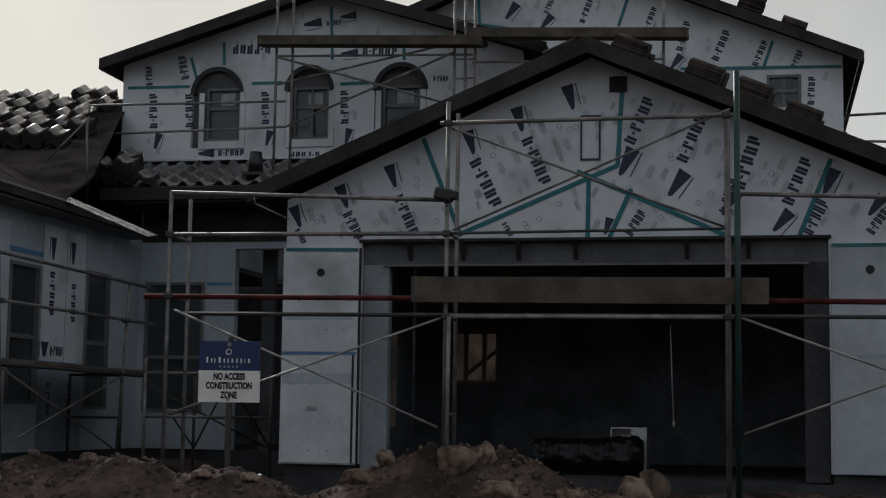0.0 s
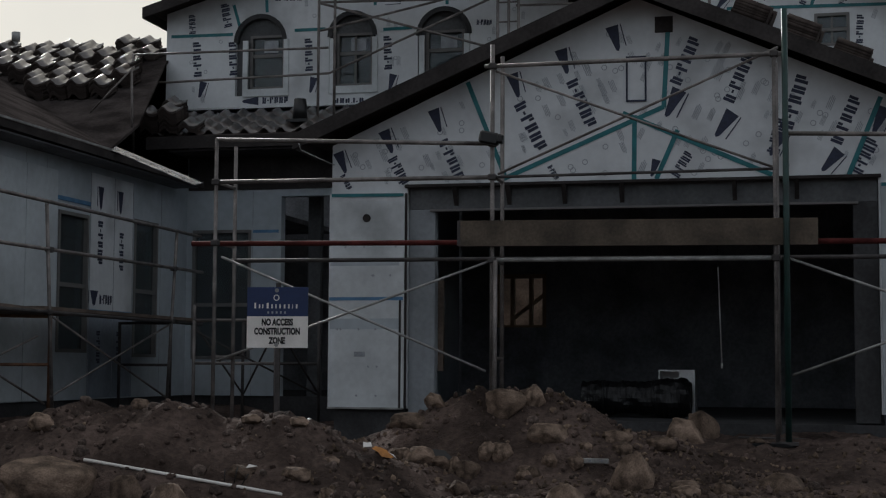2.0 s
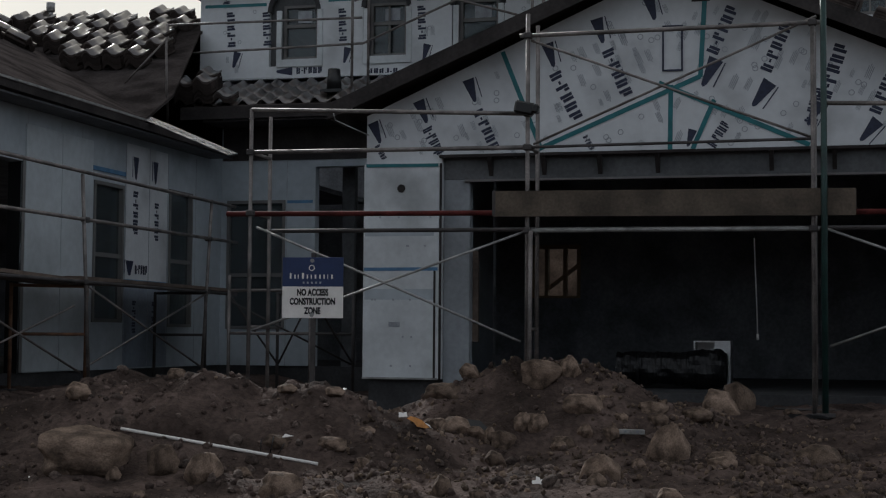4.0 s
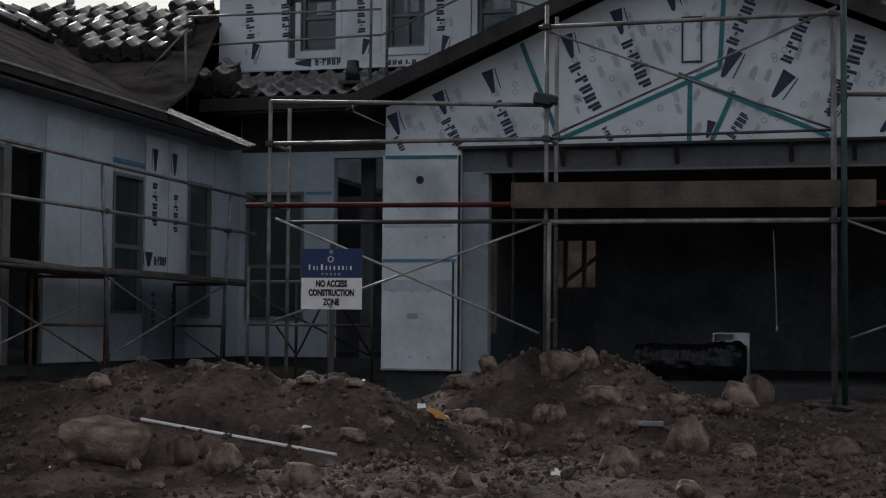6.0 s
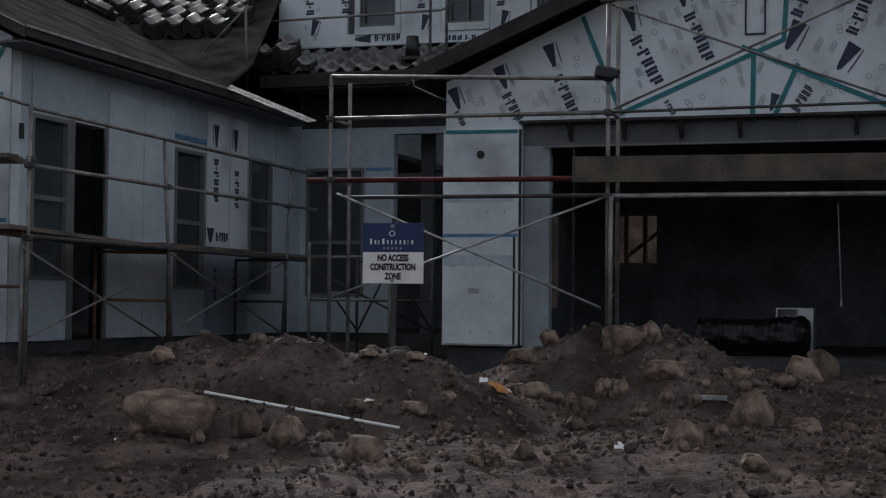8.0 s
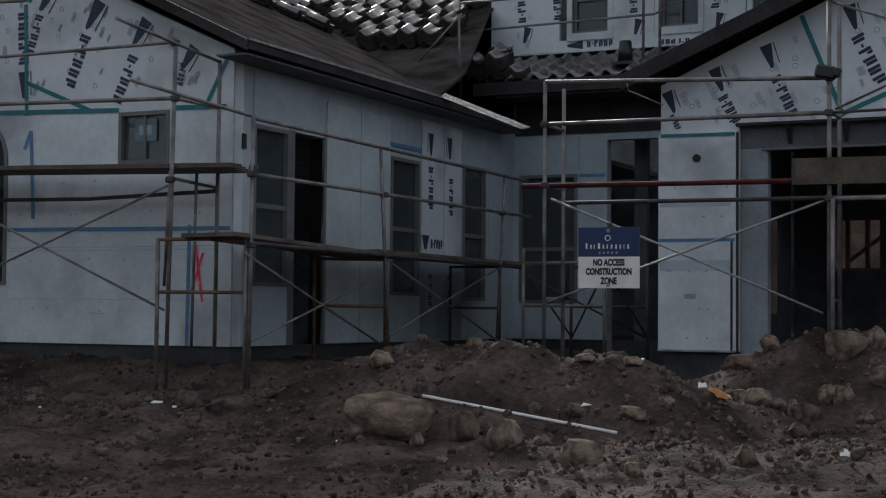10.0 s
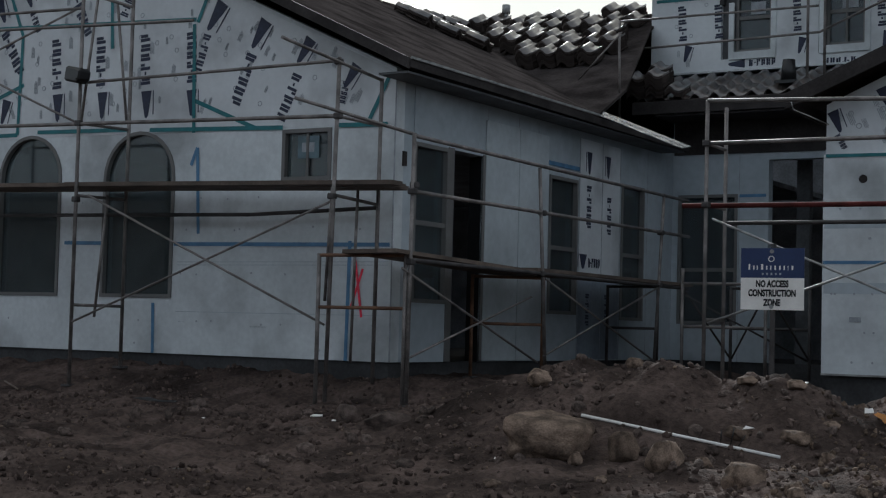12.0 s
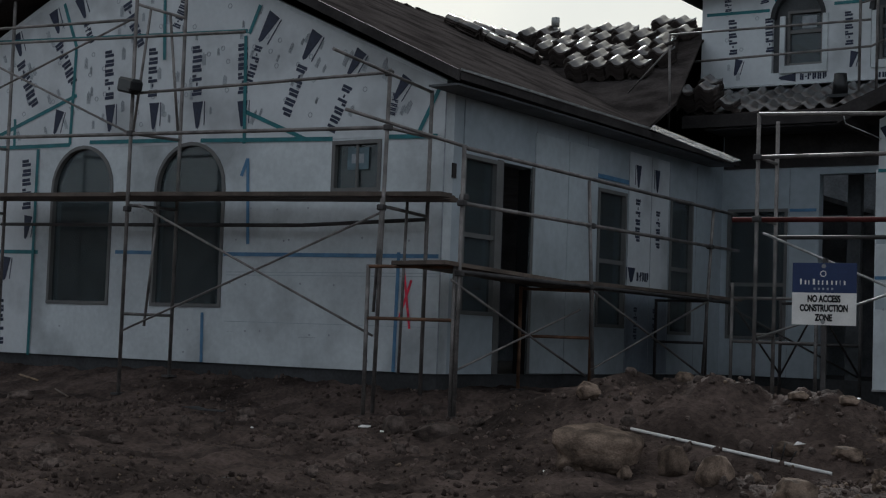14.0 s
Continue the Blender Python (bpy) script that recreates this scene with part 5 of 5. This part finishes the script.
# ---- rocks and litter on the dirt ----
def rock_mesh(seed, sub=2, material=None, bite=0.67):
    r = random.Random(seed)
    bm = bmesh.new()
    bmesh.ops.create_icosphere(bm, subdivisions=sub, radius=1.0)
    off = Vector((r.uniform(0, 50), r.uniform(0, 50), r.uniform(0, 50)))
    cuts = [Vector((r.uniform(-1, 1), r.uniform(-1, 1), r.uniform(-0.7, 1))).normalized() for _ in range(15)] + [Vector((r.uniform(-0.3, 0.3), r.uniform(-0.3, 0.3), 1)).normalized()]
    for v in bm.verts:
        n = v.co.normalized()
        p = n / (abs(n.x) ** 2.9 + abs(n.y) ** 2.9 + abs(n.z) ** 2.9) ** (1 / 2.9)
        p *= 0.95 + 0.14 * noise.noise(n * 1.2 + off) + 0.14 * noise.noise(n * 2.4 + off)
        for c in cuts:
            k = p.dot(c) - bite
            if k > 0:
                p -= c * k * 0.95
        if sub > 2:
            p += n * (0.05 * noise.noise(p * 2.2 + off) - 0.05 * abs(noise.noise(p * 3.7 + off)) - 0.035 * abs(noise.noise(p * 8 + off)) + 0.02 * noise.noise(p * 15 + off))
        v.co = p
    me = mesh_of("rock", bm, material or M_ROCK)
    for f in me.polygons:
        f.use_smooth = True
    return me


BIG = [rock_mesh(s, 4) for s in range(7)]


def slab_mesh(seed):
    # a long block: flat top, blunt ends, tapering towards one of them
    off = Vector((seed, seed * 0.7, seed * 0.3))
    bm = bmesh.new()
    bmesh.ops.create_icosphere(bm, subdivisions=5, radius=1.0)
    for v in bm.verts:
        n = v.co.normalized()
        p = n / (abs(n.x) ** 5 + abs(n.y) ** 4 + abs(n.z) ** 5) ** 0.2
        p.z *= 1.0 - 0.2 * (p.x + 1) / 2 + 0.07 * noise.noise(Vector((p.x * 2.5, p.y * 1.5, 0)) + off)
        p.x += 0.12 * p.z * (1 if p.x > 0 else -0.6)
        p.y *= 1.0 - 0.12 * p.x
        p += n * (0.1 * noise.noise(p * 1.3 + off) - 0.06 * abs(noise.noise(p * 3.1 + off)) - 0.04 * abs(noise.noise(p * 7 + off)) + 0.02 * noise.noise(p * 16 + off))
        notch = max(0.0, 1 - (p - Vector((-0.82, -0.85, -0.1))).length / 0.4)
        v.co = p + Vector((0.05, 0.3, 0)) * notch
    me = mesh_of("rock", bm, M_ROCK)
    for f in me.polygons:
        f.use_smooth = True
    return me


BOULDER = slab_mesh(7)
EARTHY = [rock_mesh(40 + s, 4, M_STONE) for s in range(7)]
SMALL = [rock_mesh(20 + s, 2, M_STONE) for s in range(6)]
ROCK_LABEL = {0: "pale dusty tan boulder half sunk in the dirt", 1: "rough tan stone lying on the dirt"}
rr = random.Random(5)


def put_rock(x, y, sx, sy, sz, turn=0.0, sink=0.35):
    # the stones of the side lot are caked in brown earth
    me = BOULDER if sx > 0.3 else (EARTHY if x < -4.9 else BIG)[rr.randrange(7)]
    ob = new("rock", me)
    ob.matrix_basis = pose(x, y, ground_z(x, y) + sz * (1 - 2 * sink) * 0.9, rr.uniform(-8, 8), rr.uniform(-8, 8), turn) @ Matrix.Diagonal((sx, sy, sz, 1))
    return tagged(ob, "brown stone caked with earth on the side lot" if x < -4.9 else ROCK_LABEL[0] if sx > 0.19 else ROCK_LABEL[1], "rock", "rocks on the lot")


ROCKS = [(-0.87, -3.38, 0.198, 0.130), (-0.62, -3.25, 0.10, 0.10), (-1.66, -3.11, 0.123, 0.081), (-1.86, -3.33, 0.171, 0.083), (-0.41, -3.72, 0.177, 0.092), (-0.83, -3.87, 0.116, 0.063), (0.29, -3.71, 0.107, 0.071), (0.21, -3.54, 0.141, 0.069),
         (0.66, -1.75, 0.218, 0.194), (0.80, -0.95, 0.19, 0.23), (0.62, -3.41, 0.158, 0.072), (0.46, -4.46, 0.226, 0.201), (0.10, -5.95, 0.196, 0.124), (0.72, -6.77, 0.113, 0.074), (1.71, -4.06, 0.216, 0.125), (1.76, -5.20, 0.082, 0.070), (-0.94, -6.81, 0.093, 0.105)]
ROCKS_A = [(-1.55, -4.07, 0.160, 0.094), (0.99, -5.19, 0.131, 0.061), (-4.03, -6.42, 0.37, 0.175), (-3.37, -6.41, 0.144, 0.163), (-2.90, -6.65, 0.185, 0.153), (-2.13, -6.98, 0.159, 0.116), (-2.74, -6.25, 0.079, 0.058), (-1.59, -7.43, 0.075, 0.061),
           (-2.69, -5.59, 0.116, 0.06), (-2.45, -4.87, 0.116, 0.053), (-4.10, -4.57, 0.086, 0.059), (-4.79, -5.18, 0.143, 0.090), (-3.72, -6.58, 0.072, 0.075), (-1.85, -5.86, 0.065, 0.053), (-2.21, -5.60, 0.124, 0.055), (-1.05, -4.61, 0.113, 0.080), (0.12, -6.24, 0.087, 0.07)]
ROCKS_B = [(-0.62, -6.99, 0.07, 0.05), (-1.67, -7.24, 0.08, 0.06), (-1.23, -7.06, 0.06, 0.04), (-2.85, -4.97, 0.11, 0.05), (0.94, -4.73, 0.14, 0.07), (0.26, -4.90, 0.07, 0.06), (1.39, -1.61, 0.11, 0.05), (1.26, -4.65, 0.10, 0.06),
           (-0.04, -3.79, 0.07, 0.05), (-0.55, -4.16, 0.09, 0.05), (-2.00, -5.31, 0.08, 0.04), (-3.20, -7.17, 0.08, 0.04), (-3.86, -7.68, 0.09, 0.04)]
ROCKS_C = [(-7.76, -3.40, 0.093, 0.074), (-6.23, -5.53, 0.223, 0.103), (-7.21, -4.78, 0.165, 0.126), (-6.45, -6.52, 0.106, 0.065), (-6.24, -6.10, 0.079, 0.061), (-9.52, -5.45, 0.062, 0.081), (-9.13, -5.35, 0.061, 0.071), (-9.74, -4.16, 0.119, 0.086),
           (-8.30, -5.14, 0.090, 0.048), (-9.75, -6.97, 0.082, 0.044), (-8.91, -7.97, 0.116, 0.070), (-8.04, -8.68, 0.102, 0.057), (-7.94, -4.47, 0.080, 0.046), (-12.79, -4.79, 0.185, 0.072), (-9.22, -6.77, 0.101, 0.049), (-8.26, -7.27, 0.060, 0.041),
           (-5.97, -7.78, 0.071, 0.047), (-6.17, -8.86, 0.067, 0.045), (-9.43, -4.57, 0.09, 0.06), (-6.97, -5.89, 0.11, 0.05), (-10.00, -6.61, 0.11, 0.05), (-5.03, -7.09, 0.09, 0.04)]
ROCKS_D = [(-2.15 + 0.155 * i + rr.uniform(-0.06, 0.06), -4.0 + rr.uniform(-0.12, 0.1), rr.uniform(0.06, 0.13), rr.uniform(0.05, 0.09)) for i in range(14)]
for x, y, w, h in ROCKS + ROCKS_A + ROCKS_B + ROCKS_C + ROCKS_D:
    put_rock(x, y, w * (1.16 if w < 0.3 else 0.85), w * rr.uniform(0.8, 1.0), h * (1.45 if w < 0.3 else 1.18), rr.uniform(-25, 25) if w < 0.3 else 4.0, 0.36 if w < 0.3 else 0.41)
# loose stones: the larger ones each an object, the rest one scatter
for i in range(230):
    x, y = rr.uniform(-11.5, 2.8), rr.uniform(-9.3, -2.6)
    if i % 3:
        m_ = MOUNDS[rr.randrange(3)]
        x, y = m_[0] + rr.gauss(0, m_[2] * 0.8), m_[1] + rr.gauss(0, m_[3] * 0.8) - 0.5
    s = 0.035 + 0.05 * rr.random() ** 2.2
    ob = new("stone", SMALL[rr.randrange(len(SMALL))])
    ob.matrix_basis = pose(x, y, ground_z(x, y) + s * 0.08, rr.uniform(0, 360), rr.uniform(-20, 20), rr.uniform(0, 360)) @ Matrix.Diagonal((s, s * rr.uniform(0.6, 1), s * rr.uniform(0.5, 0.9), 1))
    tagged(ob, "loose stone on the turned earth", "stone", "loose stones on the dirt")


def clods(n, seed, lo, hi, material, name, label, box_):
    """A scatter of small clods as one mesh."""
    r = random.Random(seed)
    verts, faces = [], []
    ico = [v.co.copy() for v in SMALL_BM.verts]
    tri = [[v.index for v in f.verts] for f in SMALL_BM.faces]
    for _ in range(n):
        x, y = r.uniform(box_[0], box_[1]), r.uniform(box_[2], box_[3])
        if noise.noise((x * 0.5, y * 0.5, 7)) + r.uniform(-0.5, 0.5) < -0.1:
            continue
        s = lo + (hi - lo) * r.random() ** 3
        m = pose(x, y, ground_z(x, y) + s * 0.25, r.uniform(0, 360), r.uniform(0, 360), r.uniform(0, 360))
        k = len(verts)
        sc = Vector((s, s * r.uniform(0.6, 1), s * r.uniform(0.5, 1)))
        verts += [m @ Vector((c.x * sc.x * r.uniform(0.6, 1.3), c.y * sc.y * r.uniform(0.6, 1.3), c.z * sc.z * r.uniform(0.7, 1.2))) for c in ico]
        faces += [[k + i for i in t] for t in tri]
    me = bpy.data.meshes.new(name)
    me.from_pydata(verts, [], faces)
    me.materials.append(material)
    return tagged(part(name, me, None), label, "debris", "", "stuff")


SMALL_BM = bmesh.new()
bmesh.ops.create_icosphere(SMALL_BM, subdivisions=1, radius=1.0)
SMALL_BM.verts.index_update()
clods(24000, 3, 0.006, 0.045, M_CLOD, "dirt_clods", "small brown clods of turned earth", (-12.5, 3.2, -10.4, -2.3))
clods(4200, 8, 0.005, 0.026, M_GRAVEL, "gravel", "small tan gravel strewn over the dirt", (-12.5, 3.2, -10.4, -2.0))
clods(4600, 9, 0.006, 0.042, M_GRAVEL, "rubble", "pale rubble on the dug mounds", (-2.1, 2.6, -7.6, -2.6))
SMALL_BM.free()


def lying(name, label, category, a, b, r, material, lift=0.02, sides=10):
    t = thing(name, label, category)
    (ax, ay, la), (bx, by, lb) = a, b
    part("tube", tube((ax, ay, ground_z(ax, ay) + la + lift), (bx, by, ground_z(bx, by) + lb + lift), r, sides), material, t)
    return t


pvc = thing("plastic_pipe", "long white plastic pipe lying across the mound", "pipe")
part("tube", tube(PIPE_A, PIPE_B, 0.0145, 10), M_WHITE, pvc)
lying("lath", "pale thin lath lying by the wall foot", "stick", (-14.99, -2.9, 0), (-14.3, -3.2, 0), 0.014, M_TIMBER, 0.015, 6)
lying("lath", "dull thin lath on the side lot", "stick", (-13.35, -3.75, 0), (-12.4, -4.42, 0), 0.012, M_PLANK, 0.03, 6)
lying("timber_offcut", "thin grey stick on the dirt", "stick", (1.0, -1.9, 0), (1.6, -2.0, 0), 0.015, M_PLANK, 0.015, 6)
lying("timber_offcut", "thin grey stick on the dirt", "stick", (1.2, -1.2, 0), (1.9, -1.3, 0), 0.012, M_PIPE_DARK, 0.015, 6)
lying("timber_offcut", "thin grey stick on the dirt", "stick", (0.3, -1.2, 0), (0.75, -1.1, 0), 0.012, M_PIPE_DARK, 0.015, 6)
lv = thing("spirit_level", "pale blue metal level lying at the mound foot", "level")
z = max(ground_z(a, b) for a in (-0.17, 0.02, 0.2) for b in (-4.02, -3.98)) + 0.0
part("bar", box((-0.15, -4.01, z + 0.005), (0.19, -3.98, z + 0.05), None, 0.004), M_BRACE, lv)
for x in (-0.1, 0.02, 0.13):
    part("slot", box((x - 0.012, -4.014, z + 0.02), (x + 0.012, -4.0105, z + 0.04)), M_DARK, lv)


def scrap(name, label, cat, x, y, pts, material, lift=0.02, tilt=(50, 0, 0)):
    t = thing(name, label, cat)
    ob = part("sheet", sheet([pts], (0, 0, 0), X, Y, (0, 0, 0.006)), material, t)
    t.matrix_basis = pose(x, y, ground_z(x, y) + lift, *tilt)
    return t


scrap("orange_scrap", "bright orange scrap of sheeting in the dirt", "scrap", -1.72, -4.75, [(-0.11, 0.09), (-0.08, 0.112), (-0.02, 0.1), (0.04, 0.075), (0.08, 0.045), (0.12, 0.01), (0.09, 0.0), (0.0, 0.015), (-0.03, 0.05)], M_ORANGE, 0.02, (62, 0, -8))
# pale highlight along the orange fold, cut as its own white strip
scrap("white_scrap", "thin white strip drawn as the highlight on the orange sheet", "scrap", -1.66, -4.77, [(0.0, 0.075), (0.05, 0.06), (0.09, 0.015), (0.06, 0.04)], M_WHITE, 0.02, (62, 0, -8))
scrap("white_scrap", "torn white scrap beside the orange sheet", "scrap", -1.86, -4.7, [(-0.04, 0.0), (-0.05, 0.06), (-0.01, 0.05), (0.02, 0.06), (0.04, 0.01)], M_WHITE, 0.05)
scrap("plastic_sheet", "crumpled black plastic at the mound foot", "plastic", -1.45, -3.95, [(-0.16, 0.0), (-0.06, 0.14), (0.1, 0.12), (0.2, 0.02)], M_BLACK, 0.02)
scrap("plastic_sheet", "flat black plastic on the dirt", "plastic", 1.5, -2.1, [(-0.25, 0.0), (-0.1, 0.12), (0.2, 0.1), (0.3, 0.0)], M_BLACK, 0.02, (15, 0, 0))
scrap("white_scrap", "thin white strip on the dirt", "scrap", -7.67, -4.71, [(-0.13, 0.0), (-0.12, 0.05), (0.13, 0.06), (0.13, 0.03)], M_WHITE, 0.03, (30, 0, -25))
scrap("white_scrap", "crumpled white paper on the dirt", "scrap", -0.3, -6.4, [(-0.045, 0.0), (-0.05, 0.03), (-0.02, 0.035), (-0.025, 0.07), (0.005, 0.06), (0.012, 0.04), (0.04, 0.05), (0.03, 0.015), (0.035, -0.005), (0.0, 0.005)], M_WHITE, 0.03)
scrap("white_scrap", "small white plastic scrap on the mound", "scrap", -2.6, -5.62, [(-0.05, 0.0), (-0.03, 0.04), (0.05, 0.02)], M_WHITE, 0.04)
scrap("plastic_sheet", "crumpled black plastic scrap on the dirt", "plastic", -6.54, -8.2, [(-0.12, 0.0), (-0.04, 0.1), (0.08, 0.06), (0.14, 0.0)], M_BLACK, 0.02, (20, 0, 10))
scrap("plastic_sheet", "thin black plastic strip on the side lot", "plastic", -10.2, -4.42, [(-0.5, 0.0), (-0.2, 0.07), (0.1, 0.02), (0.5, 0.05), (0.5, 0.0), (0.0, -0.03)], M_BLACK, 0.04, (20, 0, -20))
wire = thing("tie_wire", "bent dark tie wires standing by the plastic pipe", "wire")
for dx, h in ((-0.05, 0.1), (0.03, 0.14), (0.1, 0.08)):
    z0 = ground_z(-2.75 + dx, -5.72)
    part("strand", tube((-2.75 + dx, -5.72, z0 - 0.02), (-2.72 + dx * 1.4, -5.74, z0 + h), 0.005, 6), M_BLACK, wire)
for i in range(10):
    x, y = rr.uniform(-11, 2), rr.uniform(-8, -3)
    scrap("white_scrap", "tiny pale scrap of paper on the dirt", "scrap", x, y, [(-0.02, 0.0), (-0.015, 0.025), (0.025, 0.02), (0.02, 0.0)], M_WHITE, 0.015, (35, 0, rr.uniform(-40, 40)))
